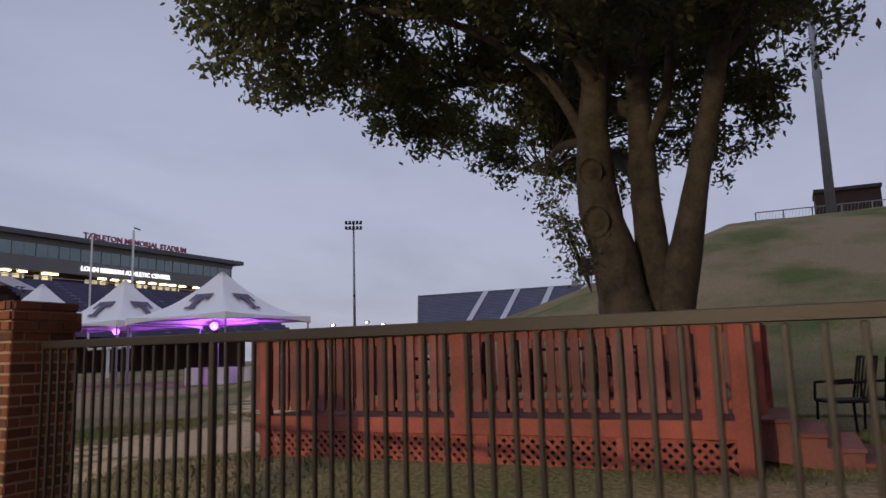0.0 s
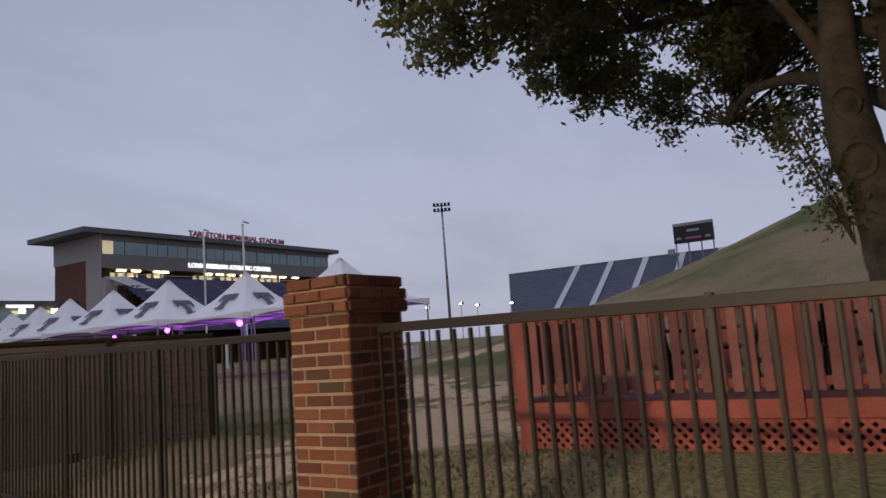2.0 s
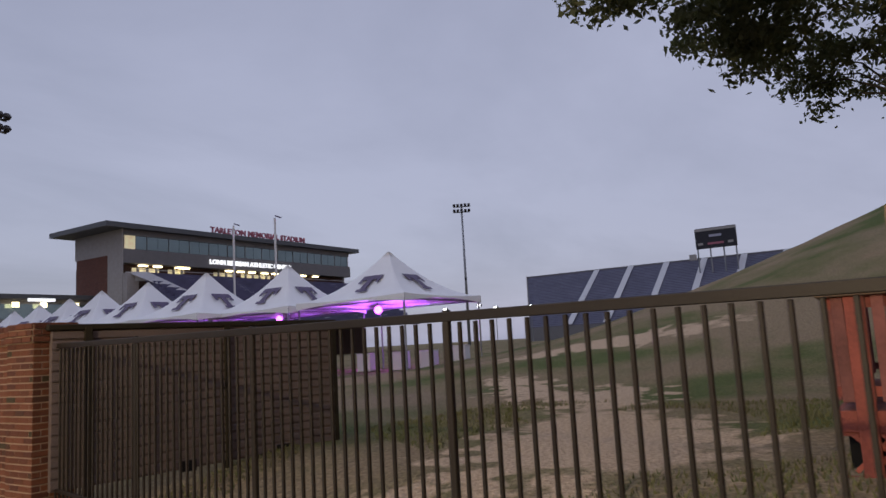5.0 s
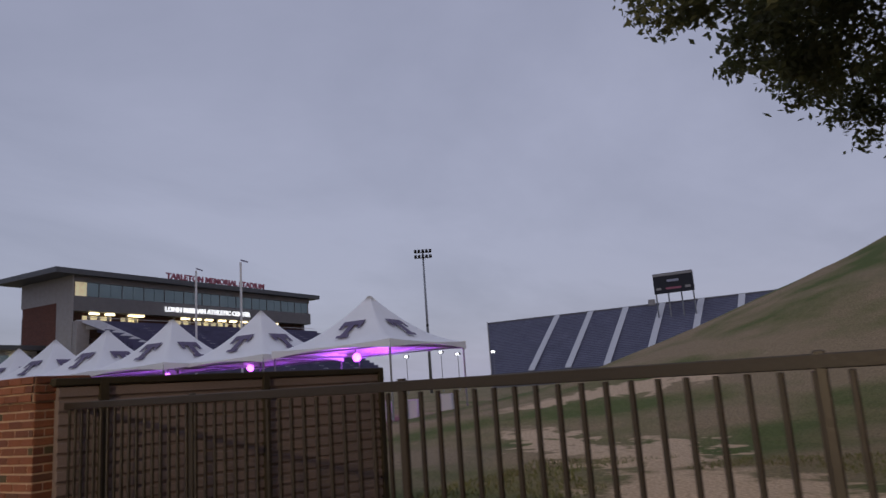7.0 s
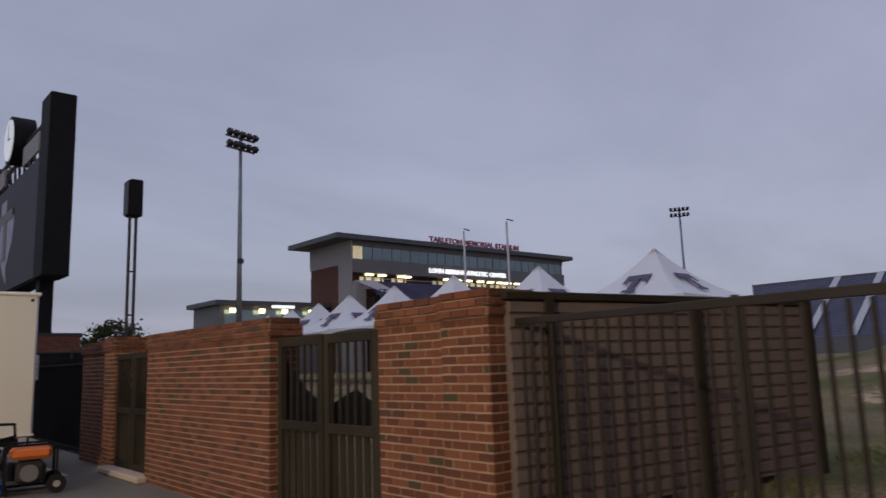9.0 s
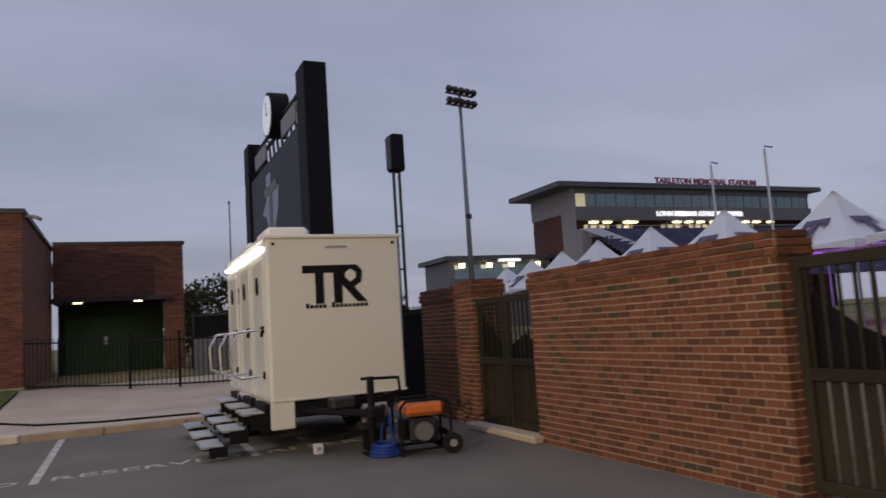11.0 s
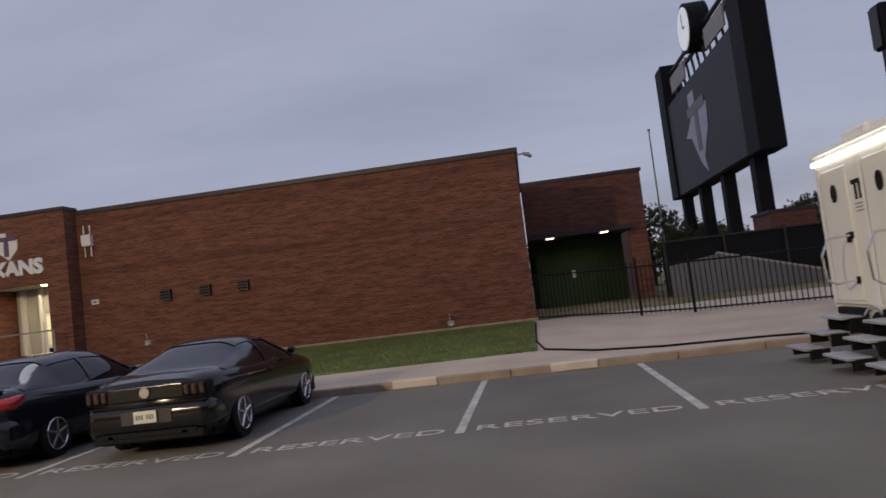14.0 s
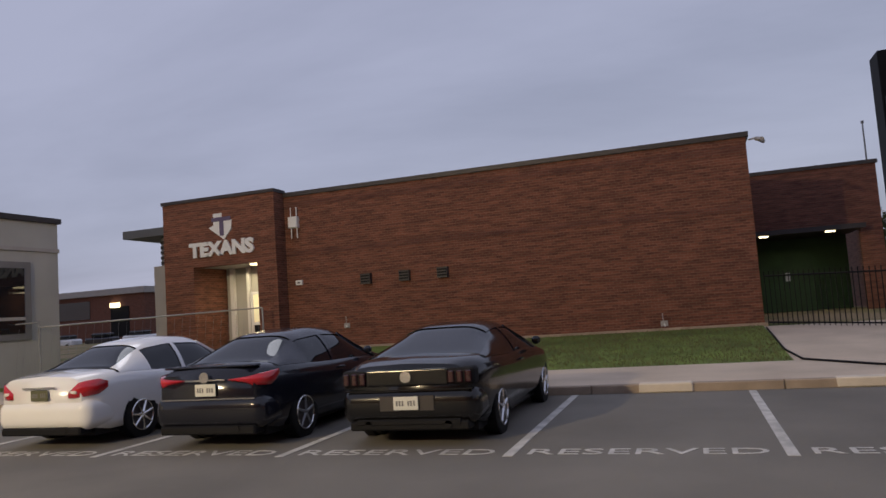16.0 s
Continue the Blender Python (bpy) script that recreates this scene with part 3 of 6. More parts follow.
for x0 in (-18.62, -17.82):
    d = thing("door_1" if x0 < -18 else "door_2", "white framed glass entrance door", "door", kind="structure")
    w = 0.66
    for a, b, c, e in ((x0, x0 + 0.1, 0.6, 2.7), (x0 + w - 0.1, x0 + w, 0.6, 2.7), (x0 + 0.1, x0 + w - 0.1, 0.6, 0.85), (x0 + 0.1, x0 + w - 0.1, 2.6, 2.7), (x0 + 0.1, x0 + w - 0.1, 1.5, 1.6)):
        part("frame", B(a, b, BY + 1.74, BY + 1.82, c, e), "sign_white", d)
    part("pane", B(x0 + 0.1, x0 + w - 0.1, BY + 1.77, BY + 1.79, 0.85, 1.5), "carglass", d)
    part("pane", B(x0 + 0.1, x0 + w - 0.1, BY + 1.77, BY + 1.79, 1.6, 2.6), "warmroom", d)
# fittings on the facade
for x in (-13.45, -12.1, -10.81):
    v = thing("wall_vent", "small grey louvred wall vent", "vent", pose(x, FY, 2.75), "wall vents")
    part("hood", slab(bmesh.new(), [(-0.17, 0, -0.16), (0.17, 0, -0.16), (0.17, 0, 0.17), (-0.17, 0, 0.17)], (0, -0.16, 0)), "coping", v)
    for k in range(3):
        part("slat", B(-0.15, 0.15, -0.172, -0.16, -0.11 + k * 0.09, -0.06 + k * 0.09), "black", v)
ant = thing("wall_antenna", "white wireless antenna box with two upright rods", "antenna", pose(-16.0, FY, 4.88))
part("housing", B(-0.17, 0.17, -0.2, 0, -0.2, 0.18, bev=0.02), "sign_white", ant)
for dx, z0, z1 in ((-0.1, 0.18, 0.5), (0.12, 0.18, 0.5), (-0.1, -0.55, -0.2), (0.12, -0.55, -0.2)):
    part("rod", tube(bmesh.new(), (dx, -0.1, z0), (dx, -0.1, z1), 0.02), "sign_white", ant)
bx = thing("wall_box", "small white wall-mounted box", "junction box", pose(-15.93, FY, 2.82))
part("case", B(-0.12, 0.12, -0.09, 0, -0.08, 0.08, bev=0.01), "sign_white", bx)
part("lens", B(-0.06, 0.06, -0.095, -0.09, -0.03, 0.03), "panel", bx)
for x, z in ((-14.25, 1.28), (-4.3, 0.75)):
    s = thing("wall_outlet", "small pale outlet box and tap on the brick", "outlet", pose(x, FY, z))
    part("cover", B(-0.1, 0.1, -0.06, 0, -0.08, 0.08, bev=0.01), "panel_lt", s)
    part("spout", tube(bmesh.new(), (0, -0.06, -0.02), (0.02, -0.14, -0.06), 0.025), "sign_white", s)
    part("pipe", tube(bmesh.new(), (-0.03, -0.03, 0.08), (-0.03, -0.03, 0.3), 0.012), "panel_lt", s)
cm = thing("security_camera", "small grey security camera on the parapet corner", "camera", pose(-1.6, FY + 0.05, 5.7))
part("bracket", tube(bmesh.new(), (0, 0, 0), (0.22, -0.05, 0.02), 0.025), "panel_lt", cm)
part("body", tube(bmesh.new(), (0.2, -0.02, 0.0), (0.32, -0.3, -0.08), 0.06), "panel_lt", cm)
part("body", tube(bmesh.new(), (0.24, 0.0, 0.0), (0.4, 0.2, -0.06), 0.055), "panel_lt", cm)
# recessed wing with canopy
wing = thing("wall_wing", "recessed brick wing with a covered dark green opening", "building", kind="structure")
WY = 48.54
part("wall", B(-1.6, 3.53, WY, WY + 0.3, 3.7, 5.98), "facade_dark", wing)
part("wall", B(2.75, 3.53, WY, WY + 0.3, 0.1, 3.7), "facade_dark", wing)
part("wall", B(3.23, 3.53, WY + 0.3, 60, 0.1, 5.98), "facade_dark", wing)
part("coping", B(-1.6, 3.6, WY - 0.06, WY + 0.4, 5.98, 6.12), "coping", wing)
part("canopy", B(-1.6, 2.8, WY - 0.9, WY + 3, 3.52, 3.7), "coping", wing)
part("recess_back", B(-1.6, 2.75, WY + 2.6, WY + 2.8, 0.1, 3.6), "green_door", wing, "dark green door panels")
part("panel", B(-1.3, 1.3, WY + 1.9, WY + 2.0, 0.4, 2.95), "green_door", wing)
part("notice", B(0.25, 0.42, WY + 1.86, WY + 1.9, 1.75, 2.1), "sign_white", wing)
for x in (-0.65, 1.65):
    part("lamp", B(x - 0.16, x + 0.16, WY - 0.7, WY - 0.5, 3.47, 3.52), "warm", wing, "lit canopy lamp")
part("recess_floor", B(-1.6, 3.0, WY - 4, WY + 2.6, 0.2, 0.42), "lawn", wing)

# iron fence at the apron
apron = thing("iron_fence", "dark iron picket fence along the concrete apron", "fence")
pts = [(-1.6, 39.0), (1.2, 37.3), (2.5, 36.7), (8.3, 35.2)]
picket = mesh_of("picket", B(-0.011, 0.011, -0.011, 0.011, 0, 1.45), "black")
for k, (a, b) in enumerate(zip(pts, pts[1:])):
    a, b = Vector((*a, 0)), Vector((*b, 0))
    zz = lambda p: 0.135 + (p.y - 33.11) * 0.067 if p.y < 39 else 0.53
    for h in (0.1, 1.35):
        part("rail", tube(bmesh.new(), a + Vector((0, 0, zz(a) + h)), b + Vector((0, 0, zz(b) + h)), 0.022, seg=6), "black", apron)
    part("post", tube(bmesh.new(), b + Vector((0, 0, zz(b) - 0.1)), b + Vector((0, 0, zz(b) + 1.6)), 0.04, seg=8), "black", apron)
    n = int((b - a).length / 0.13)
    for i in range(n):
        p = a.lerp(b, i / n)
        q = part("picket", picket, "black", apron)
        q.location = (p.x, p.y, zz(p) + 0.03)
ramp = thing("wall_ramp", "grey concrete ramp wall with a pale sloping top", "wall", kind="structure")
part("wall", slab(bmesh.new(), [(3.6, 45, 0.2), (14, 45, 0.2), (14, 45, 0.6), (9.0, 45, 0.9), (5.4, 45, 1.95), (3.6, 45, 1.7)], (0, 0.3, 0)), "panel", ramp)
part("capping", slab(bmesh.new(), [(9.0, 44.95, 0.9), (5.4, 44.95, 1.95), (5.4, 44.95, 2.03), (9.0, 44.95, 0.98)], (0, 0.4, 0)), "cream", ramp)
meshf = thing("iron_fence", "tall dark fence with black privacy mesh behind the ramp", "fence", pose(3.6, 46.2, 0.2))
part("mesh_panel", B(0, 9.5, 0.05, 0.08, 0.0, 2.45), "black", meshf, "black privacy mesh")
for k in range(5):
    part("post", B(0.05 + 2.3 * k, 0.13 + 2.3 * k, -0.04, 0.04, 0, 2.6), "coping", meshf)
for z in (0.1, 2.45):
    part("rail", B(0, 9.5, -0.03, 0.03, z, z + 0.06), "coping", meshf)
hose = thing("hose", "black hose lying across the concrete apron", "hose", pose(0, 0, 0))
part("line", path_tube(bmesh.new(), [(-1.72, 38.4, 0.52), (-1.76, 34.5, 0.25), (-1.6, 33.1, 0.16), (-0.6, 31.6, 0.155), (0.6, 30.9, 0.155), (2.4, 30.6, 0.155), (3.4, 30.2, 0.155), (3.5, 29.0, 0.02), (3.6, 27.5, 0.02)], 0.022), "black", hose)

# grey building, louvred block and the far street
grey = thing("office_building", "cream rendered low building with a dark window", "building")
gx, gy = -23.0, 36.0
part("wall", B(gx - 12, gx, 14, gy, 0, 5.25), "cream", grey)
part("coping", B(gx - 12.1, gx + 0.1, 13.9, gy + 0.08, 5.25, 5.42), "coping", grey)
part("band", B(gx, gx + 0.05, 14, gy + 0.02, 4.30, 4.42), "panel_lt", grey)
win = part("window", B(gx, gx + 0.06, 32.4, 34.9, 1.55, 3.95), "panel", grey, "grey framed dark window")
part("pane", B(gx + 0.06, gx + 0.075, 32.6, 34.65, 1.75, 3.75), "carglass", win)
part("sash", B(gx + 0.075, gx + 0.1, 32.6, 34.65, 2.15, 2.25), "panel_lt", win)
lv = thing("louvred_block", "pale block with grey louvres and an overhanging roof", "building")
part("wall", B(-23.0, -20.95, 40.5, 44, 0.2, 4.0), "panel_lt", lv)
part("wall", B(-22.7, -20.95, 40.6, 44, 4.0, 5.1), "panel", lv)
for k in range(5):
    part("slat", B(-22.7, -20.95, 40.55, 40.6, 4.05 + k * 0.2, 4.17 + k * 0.2), "coping", lv)
part("roof", B(-23.9, -20.95, 39.9, 45, 5.1, 5.4), "soffit", lv)
fb = thing("campus_building", "distant flat-roofed brick building with white roof edge", "building")
part("wall", B(-88, -71, 95, 110, 0, 6.6), "facade_dark", fb)
part("roof", B(-88.5, -70.6, 94.5, 110, 6.6, 7.4), "panel_lt", fb)
part("window", B(-87, -80, 94.9, 95, 3.6, 6.0), "carglass", fb)
part("doorway", B(-76.5, -73.5, 94.9, 95, 1.0, 5.0), "black", fb)
part("lamp", B(-76.4, -74.9, 94.7, 94.9, 4.9, 5.5), "warm", fb)
cl = thing("chain_link_fence", "chain link fence with sagging top rail", "fence")
for a, b in (((-22.3, 34.6), (-16.6, 37.9)), ((-27, 32.5), (-22.3, 34.6))):
    part("rail", tube(bmesh.new(), (*a, 1.9), (*b, 2.05), 0.025), "galv", cl)
    part("post", tube(bmesh.new(), (*a, 0.1), (*a, 1.95), 0.03), "galv", cl)
    for k in range(28):
        p = Vector((*a, 0)).lerp(Vector((*b, 0)), k / 28)
        part("wire", tube(bmesh.new(), p + Vector((0, 0, 0.2)), p + Vector((0.12, 0.07, 1.9)), 0.003, seg=4), "galv", cl)
part("post", tube(bmesh.new(), (-16.6, 37.9, 0.1), (-16.6, 37.9, 2.05), 0.03), "galv", cl)


# ---- fence on the field side ----
def fence_run(name, y0, y1, posts, label):
    f = thing(name, label, "fence", pose(fence_x(y0), y0, 0))
    base = Vector((fence_x(y0), y0, 0))
    pk = mesh_of("picket", B(-0.011, 0.011, -0.011, 0.011, -0.05, 1.80, bev=0.003), "iron")
    top = lambda y: 1.855 + 0.011 * (y - 1)
    ang = math.atan2(-0.1736, 1.0)
    n = int((y1 - y0) / 0.1155)
    for i in range(n + 1):
        y = y0 + (y1 - y0) * i / n
        q = part("picket", pk, "iron", f)
        q.matrix_basis = Matrix.Translation(Vector((fence_x(y), y, top(y) - 1.86)) - base) @ Matrix.Rotation(ang, 4, "Z")
    mid = (y0 + y1) / 2
    ln = math.hypot(y1 - y0, fence_x(y1) - fence_x(y0))
    for dz, h in ((0.0, 0.055), (-1.62, 0.035)):
        bm = bmesh.new()
        d = Vector((fence_x(y1) - fence_x(y0), y1 - y0, top(y1) - top(y0)))
        box(bm, -0.022, 0.022, -ln / 2, ln / 2, -h / 2, h / 2, bev=0.004)
        rail = part("rail", bm, "iron", f)
        rail.matrix_basis = Matrix.Translation(Vector((fence_x(mid), mid, top(mid) + dz - h / 2)) - base) @ d.to_track_quat("Y", "Z").to_matrix().to_4x4()
    for y in posts:
        bm = B(-0.020, 0.020, -0.020, 0.020, -0.12, top(y) + 0.012, bev=0.005)
        q = part("post", bm, "iron", f)
        q.location = Vector((fence_x(y), y, 0)) - base
    return f


fence_run("picket_fence", 6.98, 15.28, (9.18, 11.2, 13.22), "dark bronze metal picket fence between brick pillars")
fence_run("picket_fence", -6.0, 6.42, (4.45, -2.4), "dark bronze metal picket fence beside a brick pillar")

# brown screen wall behind the fence
scr = thing("screen_wall", "brown ribbed privacy screen with dark gaps at its foot", "screen", pose(8.5, 14.95, 0.3, 0, 0, -8))
part("panel", B(-2.25, 1.9, 0, 0.06, 0.05, 1.86, bev=0.01), "mesh_dark", scr)
for k in range(15):
    part("rib", B(-2.25, 1.9, -0.022, 0.0, 0.08 + k * 0.12, 0.17 + k * 0.12, bev=0.006), "mesh_dark", scr)
part("cap", B(-2.3, 1.93, -0.05, 0.1, 1.86, 1.93, bev=0.01), "gate", scr)
part("return_panel", B(1.84, 1.9, 0.06, 3.5, 0.05, 1.86), "mesh_dark", scr)
for x in (-1.85, 0.0, 1.87):
    part("post", B(x - 0.04, x + 0.04, -0.06, 0.02, -0.5, 1.9), "gate", scr)
for x in (-0.6, 0.9):
    part("gap", B(x - 0.12, x + 0.12, -0.04, -0.024, 0.02, 0.16), "black", scr, "black gap at the foot")

# ---- red deck ----
GZ = 0.54
deck = thing("wooden_deck", "red-stained timber deck with railings and lattice skirt", "deck", pose(8.52, 4.7, GZ))
FZ = 0.50
D0, D1, DX = -2.86, 2.86, 3.6
RAIL = 1.42
for k in range(24):
    x = 0.02 + k * 0.15
    part("floor_board", B(x, x + 0.142, D0, D1, FZ - 0.03, FZ), "deck_old", deck)
part("rim_joist", B(-0.03, 0.02, D0, D1, FZ - 0.16, FZ + 0.01, bev=0.005), "deck", deck)
part("rim_joist", B(0.02, DX, D1, D1 + 0.04, FZ - 0.16, FZ), "deck", deck)
part("rim_joist", B(0.02, DX, D0 - 0.04, D0, FZ - 0.16, FZ), "deck", deck)
for y in (2.67, 0.02, -2.52, -2.80):
    part("post", B(-0.07, 0.03, y - 0.07, y + 0.07, -0.1 if abs(y) > 2.6 else FZ - 0.16, RAIL, bev=0.006), "deck", deck)
for y in (D0, D1):
    for x in (1.2, 2.4, 3.55):
        part("post", B(x - 0.05, x + 0.05, y - 0.05, y + 0.05, -0.1, RAIL - 0.02), "deck_old", deck)
for y in (-1.2, 1.3):
    part("post", B(DX - 0.1, DX, y - 0.05, y + 0.05, -0.1, RAIL - 0.02), "deck_old", deck)
part("top_rail", B(-0.11, 0.07, D0 - 0.1, D1 + 0.08, RAIL, RAIL + 0.045, bev=0.006), "deck_cap", deck)
part("back_rail", B(DX - 0.12, DX + 0.04, D0, D1, RAIL - 0.02, RAIL + 0.02), "deck_cap", deck)
part("side_rail", B(0.07, DX, D1 - 0.07, D1 + 0.08, RAIL - 0.01, RAIL + 0.03), "deck_cap", deck)
part("side_rail", B(1.6, DX, D0 - 0.08, D0 + 0.07, RAIL - 0.01, RAIL + 0.03), "deck_cap", deck)
part("bottom_rail", B(-0.02, 0.03, D0, D1, 0.62, 0.70), "deck", deck)
part("upper_rail", B(-0.02, 0.03, D0, D1, RAIL - 0.1, RAIL), "deck", deck)
part("bottom_rail", B(DX - 0.06, DX - 0.02, D0, D1, 0.62, 0.70), "deck_old", deck)
bal = mesh_of("baluster", B(-0.018, 0.018, -0.044, 0.044, 0.58, RAIL, bev=0.004), "deck_old")
bal2 = mesh_of("baluster", B(-0.042, 0.042, -0.018, 0.018, 0.58, RAIL - 0.01, bev=0.004), "deck_old")
y = D0 + 0.1
while y < D1 - 0.03:
    q = part("baluster", bal, "deck_old", deck)
    q.location, q.rotation_euler = (-0.035, y, 0), (rng.uniform(-0.01, 0.01), 0, rng.uniform(-0.06, 0.06))
    q = part("baluster", bal, "deck_old", deck)
    q.location = (DX - 0.08, y + 0.05, 0)
    y += 0.135
x = 0.15
while x < DX:
    for yy in (D1, D0):
        if yy == D0 and x < 1.6:
            continue
        q = part("baluster", bal2, "deck_old", deck)
        q.location = (x, yy, 0)
    x += 0.135
# lattice skirt
lat = part("lattice", B(-0.01, 0.0, D0, D1, FZ - 0.19, FZ - 0.16), "deck", deck, "red diagonal lattice skirt")
sl = mesh_of("slat", B(-0.004, 0.004, -0.018, 0.018, -0.21, 0.21), "deck")
y = D0 + 0.15
while y < D1 - 0.12:
    for s in (-1, 1):
        q = part("slat", sl, "deck", lat)
        q.matrix_basis = Matrix.Translation((-0.015 + 0.008 * s, y, 0.18)) @ Matrix.Rotation(s * radians(45), 4, "X")
    y += 0.105
part("skirt_board", B(-0.02, 0.01, D0, D1, -0.06, 0.0), "deck", deck)
for y in (-1.7, -0.2, 1.2):
    part("skirt_post", B(-0.03, 0.02, y - 0.07, y + 0.07, -0.1, FZ - 0.16), "deck", deck)
# black sheet behind the lattice stands in for the shade under the deck
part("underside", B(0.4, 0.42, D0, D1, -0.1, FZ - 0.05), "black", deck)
# steps at its end
stairs = thing("deck_steps", "red timber steps with notched stringers at the deck's end", "steps", pose(9.0, 1.83, GZ))
for k in range(4):
    z = FZ - 0.02 - 0.13 * k
    part("tread", B(0.05, 1.55, -0.30 * (k + 1) - 0.02, -0.30 * k, z - 0.04, z, bev=0.005), "deck_old", stairs)
    if k < 3:
        part("riser", B(0.1, 1.5, -0.30 * (k + 1) + 0.03, -0.30 * (k + 1) + 0.05, z - 0.13, z - 0.04), "deck", stairs)
for x in (0.07, 1.48):
    part("stringer", slab(bmesh.new(), [(x, 0, FZ - 0.06), (x, -0.3, FZ - 0.06), (x, -0.3, FZ - 0.19), (x, -0.6, FZ - 0.19), (x, -0.6, FZ - 0.32), (x, -0.9, FZ - 0.32), (x, -0.9, FZ - 0.45), (x, -1.2, FZ - 0.45), (x, -1.2, -0.06), (x, -1.0, -0.06), (x, 0, FZ - 0.4)], (0.05, 0, 0)), "deck_old", stairs)
part("newel_post", B(1.50, 1.60, -0.12, -0.02, -0.1, RAIL, bev=0.006), "deck", stairs)
part("newel_post", B(0.55, 0.65, -0.09, 0.0, 0.3, RAIL, bev=0.006), "deck", stairs)


def patio_chair(m):
    c = thing("patio_chair", "black metal patio chair with slatted back", "chair", m, "patio chairs")
    for x in (-0.25, 0.25):
        for y in (-0.24, 0.24):
            part("leg", tube(bmesh.new(), (x, y, 0), (x * 0.92, y * 0.9, 0.42), 0.018), "black", c)
        part("armrest", path_tube(bmesh.new(), [(x, -0.24, 0.42), (x, -0.22, 0.64), (x, 0.24, 0.66)], 0.018), "black", c)
    part("seat", B(-0.26, 0.26, -0.25, 0.25, 0.40, 0.44, bev=0.015), "black", c)
    part("back_frame", path_tube(bmesh.new(), [(-0.25, 0.24, 0.44), (-0.25, 0.34, 0.95), (0.25, 0.34, 0.95), (0.25, 0.24, 0.44)], 0.018), "black", c)
    for k in range(5):
        part("slat", tube(bmesh.new(), (-0.18 + 0.09 * k, 0.25, 0.44), (-0.18 + 0.09 * k, 0.34, 0.94), 0.013), "black", c)
    return c


first = patio_chair(pose(11.7, 0.95, ground_z(11.7, 0.95), 0, 0, 200))
for x, y, z, a in ((12.5, 0.35, None, 120), (11.4, -0.2, None, 30), (9.7, 3.2, GZ + FZ, 70), (9.6, 4.3, GZ + FZ, 100), (10.6, 5.6, GZ + FZ, 190), (9.7, 5.9, GZ + FZ, 20)):
    copy_thing(first, pose(x, y, ground_z(x, y) if z is None else z, 0, 0, a))
table = thing("patio_table", "dark metal patio table on the deck", "table", pose(10.6, 3.9, GZ + FZ))
part("top", B(-0.45, 0.45, -0.7, 0.7, 0.70, 0.74, bev=0.01), "black", table)
for x in (-0.38, 0.38):
    for y in (-0.6, 0.6):
        part("leg", tube(bmesh.new(), (x, y, 0), (x, y, 0.7), 0.022), "black", table)


# ---- trees ----
def leaves(name, centres, per, spread, size, material, parent, seed):
    r = np.random.RandomState(seed)
    c = np.repeat(np.array(centres), per, axis=0)
    n = len(c)
    c = c + r.normal(0, spread, (n, 3)) * np.array([1, 1, 0.7])
    u = r.normal(0, 1, (n, 3))
    u /= np.linalg.norm(u, axis=1)[:, None]
    v = np.cross(u, r.normal(0, 1, (n, 3)))
    v /= np.linalg.norm(v, axis=1)[:, None]
    s = size * r.uniform(0.6, 1.3, (n, 1))
    verts = np.stack([c - u * s, c + v * s * 0.45, c + u * s, c - v * s * 0.45], 1).reshape(-1, 3)
    me = bpy.data.meshes.new(name)
    me.from_pydata(verts.tolist(), [], (np.arange(n * 4).reshape(-1, 4)).tolist())
    me.materials.append(M[material])
    return part(name, me, material, parent, kind="stuff")


def limb(bm, pts, radii, seg=12, rough=0.06):
    rings = []
    for k, (p, r) in enumerate(zip(pts, radii)):
        p = Vector(p)
        d = (Vector(pts[min(k + 1, len(pts) - 1)]) - Vector(pts[max(k - 1, 0)])).normalized()
        q = d.to_track_quat("Z", "Y")
        ring = []
        for i in range(seg):
            a = 6.2832 * i / seg
            rr = r * (1 + rough * noise.noise(Vector((p.x + i * 1.3, p.y, p.z * 1.7))) * 2)
            ring.append(bm.verts.new(p + q @ Vector((rr * math.cos(a), rr * math.sin(a), 0))))
        rings.append(ring)
    for a, b in zip(rings, rings[1:]):
        for i in range(seg):
            bm.faces.new((a[i], a[(i + 1) % seg], b[(i + 1) % seg], b[i]))
    bm.faces.new(rings[-1])
    return bm


def smooth_pts(pts, n=5):
    out = []
    P = [Vector(p) for p in pts]
    for i in range(len(P) - 1):
        p0, p1, p2, p3 = P[max(i - 1, 0)], P[i], P[i + 1], P[min(i + 2, len(P) - 1)]
        for k in range(n):
            t = k / n
            out.append(0.5 * ((2 * p1) + (p2 - p0) * t + (2 * p0 - 5 * p1 + 4 * p2 - p3) * t * t + (3 * p1 - p0 - 3 * p2 + p3) * t ** 3))
    return out + [P[-1]]


